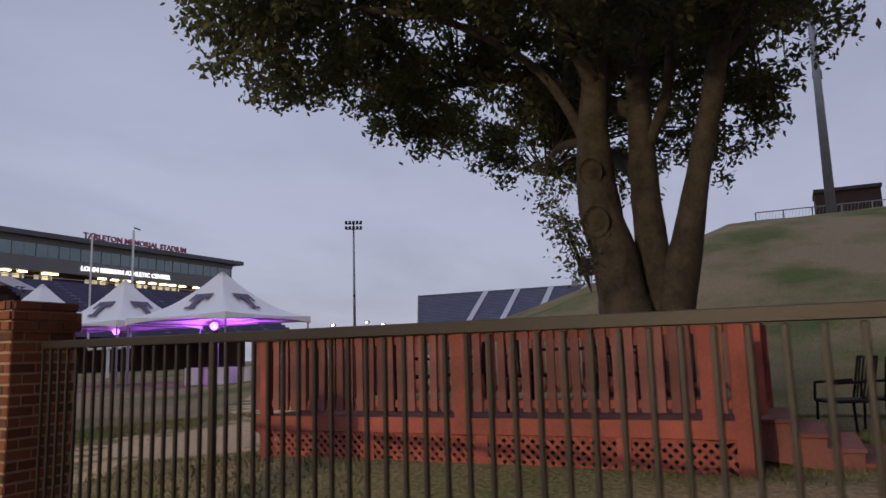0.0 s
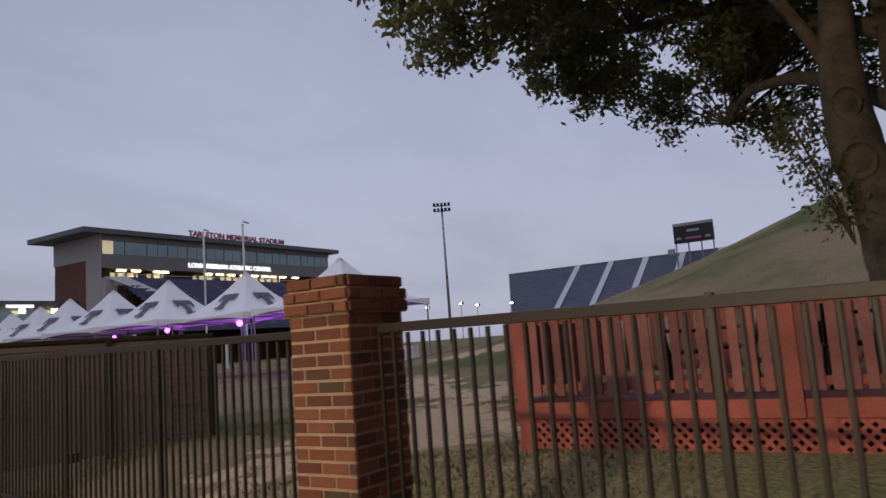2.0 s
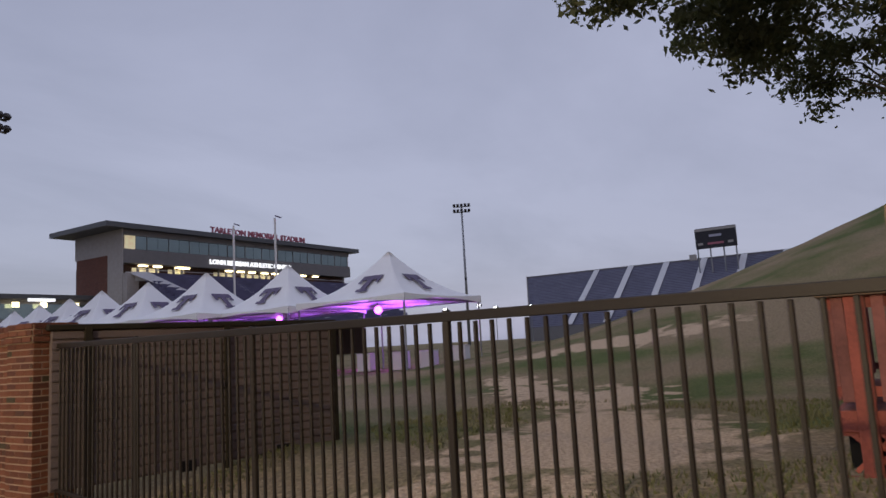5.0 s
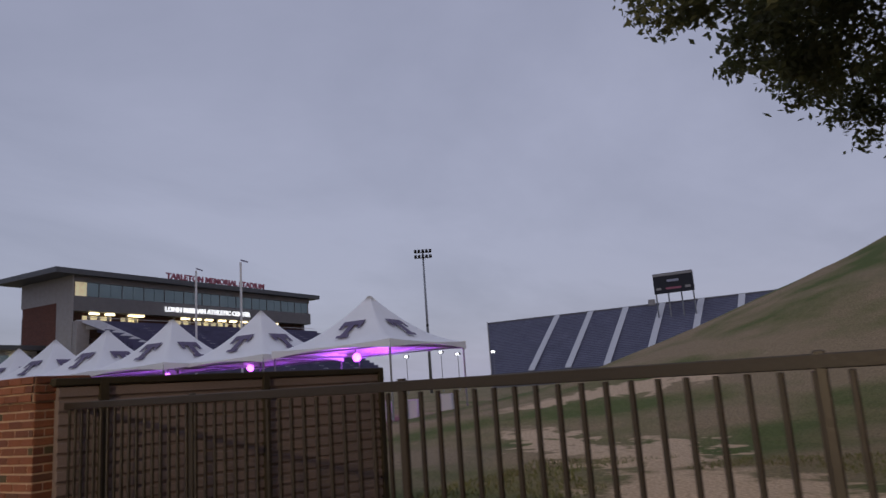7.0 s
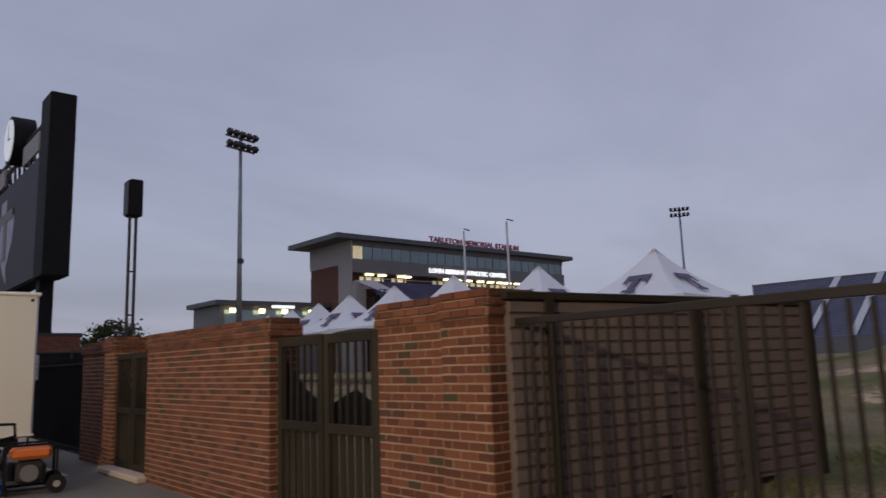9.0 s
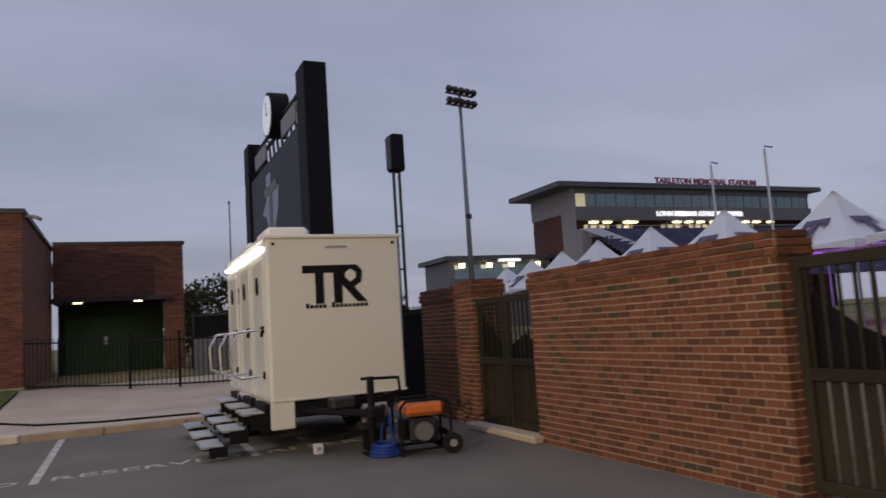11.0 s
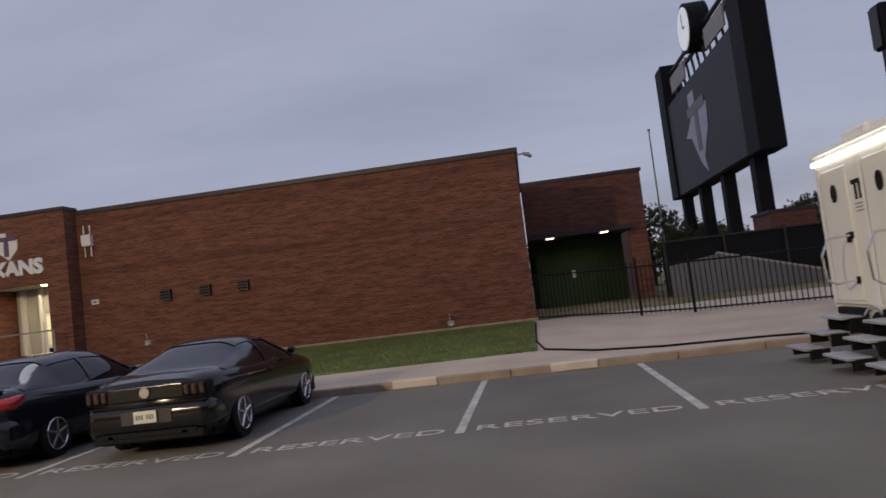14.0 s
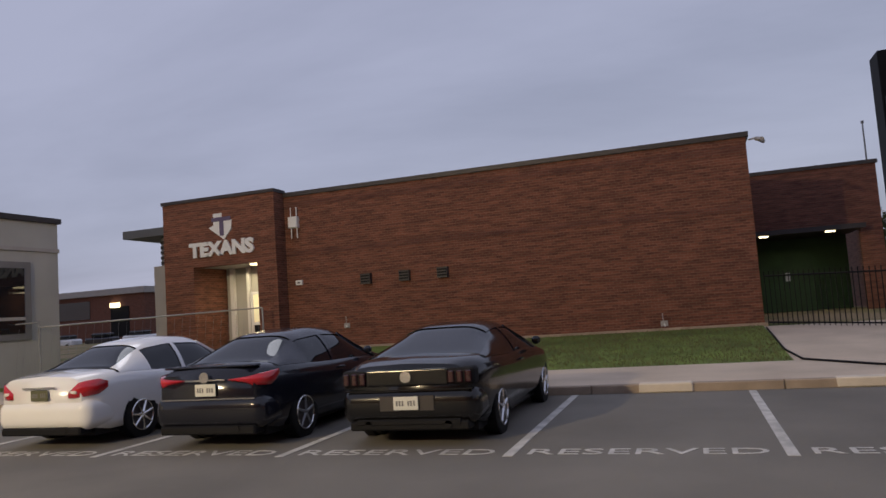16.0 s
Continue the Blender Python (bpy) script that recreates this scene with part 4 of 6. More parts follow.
def oak():
    tx, ty = 13.0, 3.55
    oakt = thing("oak_tree", "large live oak with forked furrowed trunk and dark crown", "tree", pose(tx, ty, ground_z(tx, ty)))
    L = lambda pts: [(x, y, z) for x, y, z in pts]
    defs = [
        ("trunk", [(0, 0.05, -0.3), (-0.02, 0.18, 1.2), (-0.1, 0.28, 1.9), (-0.1, 0.40, 2.75), (-0.08, 0.57, 3.4), (0.0, 0.64, 4.7), (0.1, 0.58, 5.7), (0.2, 0.53, 7.2), (0.3, 0.7, 8.8)], (0.75, 0.48, 0.40, 0.36, 0.34, 0.28, 0.22, 0.2, 0.1)),
        ("limb", [(0.2, -0.15, 0.2), (0.25, -0.28, 1.7), (0.3, -0.17, 2.7), (0.35, -0.10, 3.6), (0.5, -0.06, 5.0), (0.7, -0.05, 6.2), (0.9, -0.25, 7.6), (1.2, -0.3, 8.8)], (0.45, 0.32, 0.27, 0.24, 0.21, 0.19, 0.15, 0.08)),
        ("limb", [(0.05, -0.35, 0.3), (0.05, -0.50, 1.7), (0.05, -0.62, 2.4), (0.1, -0.80, 3.1), (0.1, -1.0, 4.0), (0.1, -1.24, 4.9), (0.1, -1.42, 5.8), (0.1, -1.74, 6.7), (0.0, -2.0, 8.0)], (0.42, 0.27, 0.28, 0.23, 0.19, 0.17, 0.155, 0.14, 0.07)),
        ("limb", [(0.0, 0.66, 4.3), (-0.1, 0.98, 5.2), (-0.5, 1.5, 6.0), (-1.2, 2.6, 6.7), (-2.0, 4.0, 7.0), (-2.8, 5.4, 7.3)], (0.11, 0.09, 0.075, 0.06, 0.05, 0.02)),
        ("limb", [(0.1, 0.55, 5.6), (-1.2, 0.9, 6.6), (-3.2, 1.5, 7.4), (-5.2, 2.3, 7.8)], (0.16, 0.13, 0.09, 0.04)),
        ("limb", [(0.4, -0.1, 4.0), (2.0, 1.2, 5.2), (3.8, 2.4, 5.7), (5.6, 3.2, 5.6)], (0.16, 0.12, 0.08, 0.03)),
        ("limb", [(0.1, -1.35, 5.5), (0.4, -1.9, 6.4), (0.5, -2.4, 7.6)], (0.10, 0.08, 0.04)),
        ("limb", [(0.5, 0.0, 5.2), (1.6, 2.2, 6.6), (3.0, 4.4, 7.4), (4.0, 6.2, 7.9)], (0.15, 0.12, 0.08, 0.03)),
        ("limb", [(0.45, -0.08, 4.4), (0.3, -0.55, 5.3), (0.3, -0.7, 6.6)], (0.11, 0.09, 0.05)),
    ]
    g = ground_z(tx, ty)
    for nm, pts, radii in defs:
        sp = smooth_pts([(x, y, z) for x, y, z in pts], 5)
        rr = list(np.interp(np.linspace(0, len(radii) - 1, len(sp)), range(len(radii)), radii))
        part(nm, limb(bmesh.new(), sp, rr, 14), "bark", oakt, "furrowed grey-brown bark" if nm == "trunk" else "", smooth=True)
    for y, z, r in ((0.68, 3.76, 0.17), (0.74, 4.6, 0.15)):
        bm = bmesh.new()
        mm = Matrix.Translation((-0.44 if z < 4 else -0.36, y - 0.13, z - g)) @ Matrix.Rotation(radians(80), 4, "Y")
        vv = []
        for i in range(14):
            a = 6.2832 * i / 14
            vv.append([bm.verts.new(mm @ Vector((rr * math.cos(a) * 1.2, rr * math.sin(a), h))) for rr, h in ((r * 1.25, -0.06), (r, 0.03), (r * 0.75, -0.03), (r * 0.02, -0.05))])
        for i in range(14):
            for k in range(3):
                bm.faces.new((vv[i][k], vv[(i + 1) % 14][k], vv[(i + 1) % 14][k + 1], vv[i][k + 1]))
        part("knot", bm, "bark", oakt, "healed branch scar", smooth=True)
    r = random.Random(4)
    cs = []
    # dense dome with a ragged underside
    clumps = []
    while len(clumps) < 370:
        a, q = r.uniform(0, 6.2832), math.sqrt(r.random())
        x, y = q * 7.0 * math.cos(a) + 0.4, q * 5.55 * math.sin(a) + 1.7
        if y < -3.1:
            continue
        low = 5.95 + (0.3 if y > 2.0 else 0) + 0.25 * clamp01(y / 1.5) + 0.1 * clamp01(-y) + 0.7 * noise.noise(Vector((x * 0.5, y * 0.5, 2))) + 0.15 * (1 - q) - 0.3 * clamp01((y - 3.8) / 2) + 0.10 * max(0, y - 1.5) + (0.1 if y < -1.0 else 0) - 0.08 * max(0, x - 1)
        top = 7.2 + 4.8 * math.sqrt(max(0, 1 - q * q))
        clumps.append((x, y, low + (top - low) * r.random() ** 1.4))
    for x, y, z in clumps:
        for _ in range(6):
            cs.append((x + r.gauss(0, 0.42), y + r.gauss(0, 0.42), z + r.gauss(0, 0.24)))
    leaves("crown", cs, 58, 0.17, 0.085, "leaf", oakt, 11)
    bm = bmesh.new()
    ends = [Vector(d[1][-1]) for d in defs] + [Vector(d[1][-2]) for d in defs]
    for c in cs[::9]:
        c = Vector(c)
        e = min(ends, key=lambda q: (q - c).length)
        midp = e.lerp(c, 0.5) + Vector((0, 0, 0.25))
        tube(bm, e, midp, 0.03, 0.02, seg=5)
        tube(bm, midp, c, 0.02, 0.006, seg=5)
    part("twig_spray", bm, "bark", oakt, kind="stuff")
    # a drooping sparse spray by the trunk
    sp = [(-0.3 + r.uniform(-0.2, 0.2), 0.75 + 0.75 * q + r.uniform(-0.12, 0.12), 2.3 + 1.9 * q + r.uniform(-0.3, 0.3)) for q in (r.random() for _ in range(34))]
    leaves("spray", sp, 26, 0.16, 0.05, "leaf", oakt, 12)
    bm = bmesh.new()
    for c in sp[::2]:
        tube(bm, (-0.25, 0.75, 2.1), c, 0.012, 0.004, seg=4)
    part("twig_spray", bm, "bark", oakt, kind="stuff")


oak()


def bush_tree(x, y, h, w, seed):
    t = thing("tree", "dark evergreen tree in the distance", "tree", pose(x, y, ground_z(x, y)), "distant trees")
    part("trunk", limb(bmesh.new(), smooth_pts([(0, 0, -0.2), (0.1, 0, h * 0.3), (0, 0.1, h * 0.7)], 3), [0.22, 0.2, 0.19, 0.17, 0.14, 0.1, 0.06], 8), "bark", t)
    r = random.Random(seed)
    cs = []
    while len(cs) < 130:
        a, b, c = r.uniform(-1, 1), r.uniform(-1, 1), r.uniform(-1, 1)
        if 0.3 < a * a + b * b + c * c < 1:
            cs.append((a * w, b * w, h * 0.55 + c * h * 0.45))
    leaves("crown", cs, 26, 0.42, 0.20, "leaf_far", t, seed)


for k, (x, y, h, w) in enumerate(((4.6, 74, 5.2, 3.2), (8.5, 78, 6.4, 3.4), (0.5, 82, 5.4, 3.6), (13.5, 88, 5.6, 3.2), (17.5, 92, 5.0, 3.4), (-33, 125, 6, 4), (26, 120, 6, 4), (21.5, 78, 5.6, 3.2), (-44, 120, 5, 4))):
    bush_tree(x, y, h, w, 30 + k)


# ---- stadium ----
def stadium():
    s = thing("stadium_building", "grey and brick stadium press building with lit letters", "building")
    X0, X1, Y0, Y1 = 76.2, 136.5, 123.0, 138.0
    part("core", B(X0, X1, Y0 + 2, Y1, 0, 19), "panel", s)
    part("side_wall", B(X0 - 0.25, X0, Y0 + 4.5, Y1 - 0.6, 0, 20.6), "facade_dark", s, "red brick end wall")
    part("side_panel", B(X0 - 0.2, X0, Y0, Y1, 20.6, 24.9), "panel_lt", s)
    part("side_panel", B(X0 - 0.2, X0, Y0, Y0 + 4.5, 0, 20.6), "panel_lt", s)
    part("upper_band", B(X0, X1, Y0, Y0 + 2, 18.9, 21.4), "panel", s)
    part("upper_storey", B(X0, X1, Y0 + 0.6, Y1, 21.4, 24.9), "panel", s)
    roofp = [(X0 - 4, Y0 - 1.2, 24.9), (X1 + 2.2, Y0 - 1.2, 24.9), (X1 + 2.2, Y1 + 2, 24.9), (X0 - 4, Y1 + 2, 24.9)]
    part("roof", slab(bmesh.new(), roofp, (0, 0, 0.9)), "soffit", s, "dark overhanging metal roof")
    n = 26
    for i in range(n):
        a, b = X0 + 0.4 + (X1 - X0 - 0.8) * i / n, X0 + 0.4 + (X1 - X0 - 0.8) * (i + 1) / n
        w = part("window", B(a + 0.04, b - 0.04, Y0 + 0.5, Y0 + 0.6, 21.5, 23.9), "warmroom" if i == 0 else "boxglass", s, "lit room behind glass" if i == 0 else "")
    for i in range(0, n + 1, 2):
        a = X0 + 0.4 + (X1 - X0 - 0.8) * i / n
        part("mullion", B(a - 0.05, a + 0.05, Y0 + 0.4, Y0 + 0.52, 21.5, 23.9), "panel", s)
    part("header", B(X0, X1, Y0 + 0.3, Y0 + 0.62, 23.9, 24.9), "panel", s)
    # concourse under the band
    # back wall with the concourse shade put into its colour
    part("concourse_back", B(X0 + 1, X1 - 1, Y0 + 1.85, Y0 + 2.0, 14.5, 18.9), "shade_brown", s)
    for x0, x1 in ((79, 84.5), (86.5, 90), (97, 102), (104, 112), (113.5, 121)):
        part("lit_bay", B(x0, x1, Y0 + 1.7, Y0 + 1.85, 16.2, 18.3), "warmroom", s, "lit concourse bay")
        x = x0 + 1
        while x < x1:
            part("column", B(x - 0.15, x + 0.15, Y0 + 1.3, Y0 + 1.7, 15.5, 18.9), "panel", s)
            x += 1.9
    for x in (80.5, 83.5, 88.2, 89.6, 100, 103, 106, 109.5, 112.5, 115.5, 118, 121, 125):
        part("lamp", B(x - 0.8, x + 0.8, Y0 + 0.4, Y0 + 1.0, 18.45, 18.75), "warm", s)
    # seating rake
    rows = 16
    for i in range(rows):
        y, z = Y0 - 1 - i * 1.15, 16.6 - i * 0.62
        part("tier", B(X0 + 3, X1 + 1, y - 1.15, y, z - 1.0, z), "seat_purple", s)
        part("bench", B(X0 + 3.5, X1 + 0.5, y - 0.45, y - 0.35, z, z + 0.55), "seat_purple", s)
    for x in (88, 98, 108, 118, 128):
        part("aisle", slab(bmesh.new(), [(x, Y0 - 1, 16.8), (x + 1.4, Y0 - 1, 16.8), (x + 1.4, Y0 - 19, 7.1), (x, Y0 - 19, 7.1)], (0, 0, 0.15)), "aisle", s)
    part("deck_rail", path_tube(bmesh.new(), [(X0 + 2, Y0 - 1, 17.7), (X1, Y0 - 1, 17.7)], 0.06), "aisle", s)
    part("stair_wall", slab(bmesh.new(), [(X0 + 0.5, Y0 - 0.5, 17.2), (X0 + 3.5, Y0 - 2, 17.2), (X0 + 12, Y0 - 16, 8.6), (X0 + 12, Y0 - 16, 7.2), (X0 + 3.5, Y0 - 2, 15.6), (X0 + 0.5, Y0 - 0.5, 15.6)], (-0.4, 0, 0)), "aisle", s)
    part("side_block", B(X0 - 0.1, X0 + 2.2, Y0 - 1.2, Y0 + 1, 0, 17.0), "panel_lt", s)
    # solid dark block stands in for the shade below the seating
    part("under_stand", B(X0 + 2.5, X1 + 1, Y0 - 3, Y0, 0, 14.0), "shade_brown", s)
    letters_part("lit_letters", "LONN REISMAN ATHLETIC CENTER", 22.0, 0.95, 0.2, "white_lit", s, pose(105.6, Y0 - 0.15, 20.15, 90), "white lit sign letters", bold=0.03)
    letters_part("roof_letters", "TARLETON MEMORIAL STADIUM", 26.0, 1.15, 0.25, "red_letters", s, pose(107.2, Y0 - 0.9, 26.45, 90), "red roof sign letters", bold=0.03)


stadium()
lowb = thing("stadium_annex", "low grey stadium annex with bright flood lamps", "building")
part("wall", B(54, 75, 131, 142, 0, 12.8), "panel", lowb)
part("roof", B(53, 76, 130, 143, 12.8, 13.6), "soffit", lowb)
part("window_band", B(55, 74, 130.9, 131, 9.5, 12), "boxglass", lowb)
for x in (56, 61.5, 66, 71.5):
    part("lamp", B(x - 0.5, x + 0.5, 129.6, 129.9, 11.4, 12.2), "warm", lowb, "bright flood lamp")
part("sign_panel", B(63.5, 68, 129.8, 130.0, 12.4, 12.9), "white_lit", lowb)


def grandstand():
    g = thing("grandstand", "far grey aluminium grandstand with white stair aisles", "grandstand")
    x0, x1, z0, z1, y0, y1 = 236.0, 266.0, 5.0, 26.0, -70.0, 125.5
    n = 34
    for i in range(n):
        a = x0 + (x1 - x0) * i / n
        z = z0 + (z1 - z0) * i / n
        part("tier", B(a, a + (x1 - x0) / n + 0.3, y0, y1 + 15.0 * i / n, z - 1.6, z + 0.12), "seat_grey", g)
        part("bench", B(a + 0.25, a + 0.5, y0 + 0.5, y1 - 0.5 + 15.0 * i / n, z + 0.3, z + 0.45), "seat_purple", g)
    y = 111.5
    while y > y0:
        part("aisle", slab(bmesh.new(), [(x0, y, z0 + 0.55), (x1, y, z1 + 0.1), (x1, y - 2.2, z1 + 0.1), (x0, y - 2.2, z0 + 0.55)], (0, 0, 0.2)), "aisle", g)
        y -= 13.4
    part("base_wall", B(x0 - 0.4, x0, y0, y1, 0, z0 + 0.3), "panel", g)
    part("back_wall", B(x1, x1 + 0.5, y0, y1 + 15, 0, z1 + 0.4), "panel", g)
    part("end_wall", slab(bmesh.new(), [(x0, y1, 0), (x1, y1 + 15, 0), (x1, y1 + 15, z1 + 0.6), (x0, y1, z0 + 0.6)], (0, 0.4, 0)), "panel_lt", g)
    b = thing("scoreboard", "dark scoreboard on posts above the grandstand", "scoreboard", pose(257.2, 63.9, 0))
    part("panel", B(-0.6, 0.6, -6.9, 6.5, 28.6, 35.6, bev=0.1), "led", b)
    part("border", B(-0.75, -0.6, -6.9, 6.5, 34.6, 35.4), "panel_lt", b)
    part("text_bar", B(-0.72, -0.6, -2.2, 1.8, 32.4, 33.2), "led_logo", b)
    part("text_bar", B(-0.72, -0.6, -5.9, -4.2, 29.8, 30.6), "panel_lt", b)
    part("text_bar", B(-0.72, -0.6, 4.0, 5.6, 29.8, 30.6), "panel_lt", b)
    part("text_bar", B(-0.72, -0.6, -2.8, 2.4, 29.8, 30.5), "red_letters", b)
    for y in (-6.4, -2.4, 2.0, 6.2):
        part("post", tube(bmesh.new(), (0.5, y, 20), (0.5, y, 29), 0.25), "galv", b)
    part("speaker_box", B(-0.8, 0.5, 6.8, 9.0, 25.0, 27.0), "panel_lt", b)


grandstand()


def light_pole(x, y, z0, top, heads, turn=0.0, r=0.45):
    p = thing("floodlight_pole", "tall galvanised floodlight pole with lamp rack", "light pole", pose(x, y, z0, 0, 0, turn), "stadium floodlight poles")
    part("pole", tube(bmesh.new(), (0, 0, 0), (0, 0, top - z0), r, r * 0.5, seg=12), "galv", p, smooth=True)
    for k in range(2):
        z = top - z0 - 0.6 - k * 1.7
        part("crossarm", B(-2.6, 2.6, -0.15, 0.15, z - 0.12, z + 0.12), "galv", p)
        for i in range(heads):
            hx = -2.3 + 4.6 * i / (heads - 1)
            h = part("floodlight", B(hx - 0.42, hx + 0.42, -0.9, -0.1, z + 0.05, z + 0.85, bev=0.12, rot=Matrix.Rotation(radians(-35), 4, "X")), "coping", p)
    part("box", B(-0.35, 0.35, -0.5, 0, (top - z0) * 0.46, (top - z0) * 0.46 + 0.7), "coping", p)


light_pole(46.72, 107.3, 0.3, 35.6, 5, 15)
light_pole(192.2, 124.3, 0.3, 44.2, 5, -59, 0.5)
light_pole(68.3, -2.1, 10.5, 40, 5, 80, 0.42)
hb = thing("hilltop_shed", "dark brown block building on the berm", "building", pose(76.2, -3.4, 10.8))
part("wall", B(-2, 2, -3.0, 2.2, -1.0, 4.5), "shade_brown", hb)
part("roof", B(-2.2, 2.2, -3.1, 2.3, 4.5, 4.8), "coping", hb)
hf = thing("chain_link_fence", "chain link fence along the berm crest", "fence", pose(72, 2.2, 11.7))
for k in range(8):
    part("post", tube(bmesh.new(), (0, 1.6 - k * 2.3, -1.9), (0, 1.6 - k * 2.3, 2.0), 0.06, seg=6), "galv", hf)
part("rail", tube(bmesh.new(), (0, 1.6, 2.0), (0, -14.5, 2.0), 0.05, seg=6), "galv", hf)
for k in range(60):
    part("wire", tube(bmesh.new(), (0, 1.6 - k * 0.27, 0), (0, 1.2 - k * 0.27, 2.0), 0.012, seg=4), "galv", hf)
for x, y, z in ((201, 138.3, 12.5), (201, 125.3, 12.9), (204, 121.0, 12.0), (206, 109.5, 11.7)):
    fl = thing("field_lamp", "bright white lamp on a far field pole", "light pole", pose(x, y, 0), "far field lamps")
    part("pole", tube(bmesh.new(), (0, 0, -0.3), (0, 0, z - 0.5), 0.14, 0.09, seg=8), "galv", fl)
    part("head", B(-0.3, 0.3, -0.9, 0.9, z - 0.4, z + 0.4, bev=0.12), "coping", fl)
    part("lens", B(-0.36, -0.31, -0.5, 0.5, z - 0.28, z + 0.28), "floodlit", fl, "lit white lens")
goal = thing("goal_post", "pair of pale uprights of a goal", "goal post", pose(49.8, 60.3, 0.3))
for dx, dy, h in ((0.5, 3.5, 14.3), (-0.45, -3.4, 14.0)):
    part("upright", tube(bmesh.new(), (dx, dy, 3), (dx, dy, h), 0.10, seg=10), "sign_white", goal)
    part("ribbon", B(dx - 0.02, dx + 0.02, dy - 0.9, dy, h, h + 0.12, rot=Matrix.Rotation(0.35, 4, "X")), "logo_dark", goal)
part("crossbar", tube(bmesh.new(), (0.5, 3.5, 3.0), (-0.45, -3.4, 3.0), 0.12, seg=10), "sign_white", goal)
part("support", tube(bmesh.new(), (0, 0, -0.4), (0, 0, 3.0), 0.15, seg=10), "sign_white", goal)


def tee_shape(bm, w, h, d):
    box(bm, -w / 2, w / 2, -d, d, h * 0.72, h)
    for q in (-1, 1):
        box(bm, q * w * 0.5, q * w * 0.36, -d, d, h * 0.52, h * 0.72)
    box(bm, -w * 0.13, w * 0.13, -d, d, h * 0.1, h * 0.72)
    box(bm, -w * 0.28, w * 0.28, -d, d, -h * 0.04, h * 0.1)
    return bm


def tent(x, y, half, peak, eave, first):
    g = ground_z(x, y)
    t = thing("marquee_tent", "white peaked marquee tent with dark emblem prints", "tent", pose(x, y, g), "row of marquee tents")
    n, rings = 16, 12
    bm = bmesh.new()
    prev = None
    for k in range(rings + 1):
        u = k / rings
        rr = half * (0.015 + 0.985 * u)
        z = eave + (peak - eave) * (1 - u) ** 1.75 * (1 if u < 1 else 0)
        ring = []
        for i in range(4 * n):
            s, f = divmod(i, n)
            q = -1 + 2 * f / n
            px, py = ((q, -1), (1, q), (-q, 1), (-1, -q))[s]
            corner = abs(q) ** 2
            ring.append(bm.verts.new((px * rr, py * rr, z - g - 0.10 * u * (1 - corner) * half * 0.25)))
        if prev:
            for i in range(4 * n):
                j = (i + 1) % (4 * n)
                bm.faces.new((prev[i], ring[i], ring[j], prev[j]))
        else:
            bm.faces.new(ring[::-1])
        prev = ring
    part("canopy", bm, "tent", t, smooth=True)
    for s in range(4):
        a = s * math.pi / 2
        m = Matrix.Rotation(a, 4, "Z")
        bm = bmesh.new()
        low, up = [], []
        for i in range(17):
            q = -1 + i / 8
            zt = eave - g - 0.025 * half * (1 - q * q)
            up.append(bm.verts.new(m @ Vector((q * half, -half, zt))))
            low.append(bm.verts.new(m @ Vector((q * half, -half - 0.02, zt - 0.42 + 0.30 * (1 - q * q)))))
        for i in range(16):
            bm.faces.new((low[i], low[i + 1], up[i + 1], up[i]))
        part("valance", bm, "tent", t)
        p = part("pole", tube(bmesh.new(), m @ Vector((half * 0.97, half * 0.97, -0.05)), m @ Vector((half * 0.97, half * 0.97, eave - g - 0.05)), 0.05, seg=8), "galv", t)
        part("frame_bar", tube(bmesh.new(), m @ Vector((-half * 0.97, -half * 0.96, eave - g - 0.3)), m @ Vector((half * 0.97, -half * 0.96, eave - g - 0.3)), 0.04, seg=6), "galv", t)
        # emblem lying on the slope
        u0, u1 = 0.36, 0.68
        z0 = eave + (peak - eave) * (1 - u1) ** 1.75 - g
        z1 = eave + (peak - eave) * (1 - u0) ** 1.75 - g
        y0, y1 = -half * u1, -half * u0
        e = tee_shape(bmesh.new(), 1.35, math.hypot(z1 - z0, y1 - y0) * 1.0, 0.012)
        lean = math.atan2(y1 - y0, z1 - z0)
        bmesh.ops.transform(e, matrix=m @ Matrix.Translation((0, y0 - 0.06, z0 + 0.05)) @ Matrix.Rotation(-lean, 4, "X"), verts=e.verts)
        part("emblem", e, "logo_dark", t, "dark purple T-shaped print")
    return t


tent(34.2, 31.9, 3.7, 7.05, 4.35, True)
for x, y in ((33.4, 39.1), (31.7, 44.6), (31.9, 51.0), (32.5, 57.5), (34.0, 64.5), (35.0, 71.0), (36.5, 78.5)):
    tent(x, y, 3.3, 7.0, 4.25, False)
for x, y, z, r in ((36.6, 34.75, 3.98, 0.25), (34.6, 41.2, 3.85, 0.2), (33.0, 46.6, 3.8, 0.17), (33.2, 53.0, 3.75, 0.14)):
    l = thing("tent_lamp", "glowing purple stage lamp hung under a tent", "lamp", pose(x, y, z), "purple tent lamps")
    bm = bmesh.new()
    bmesh.ops.create_uvsphere(bm, u_segments=14, v_segments=8, radius=r)
    part("lens", bm, "purple", l, smooth=True)
    part("housing", tube(bmesh.new(), (0.05, 0.05, 0), (r * 1.6, r * 1.6, 0.1), r * 0.9, r * 0.6), "black", l)
    part("hanger", tube(bmesh.new(), (r, r, 0), (r, r, 0.5), 0.02), "black", l)
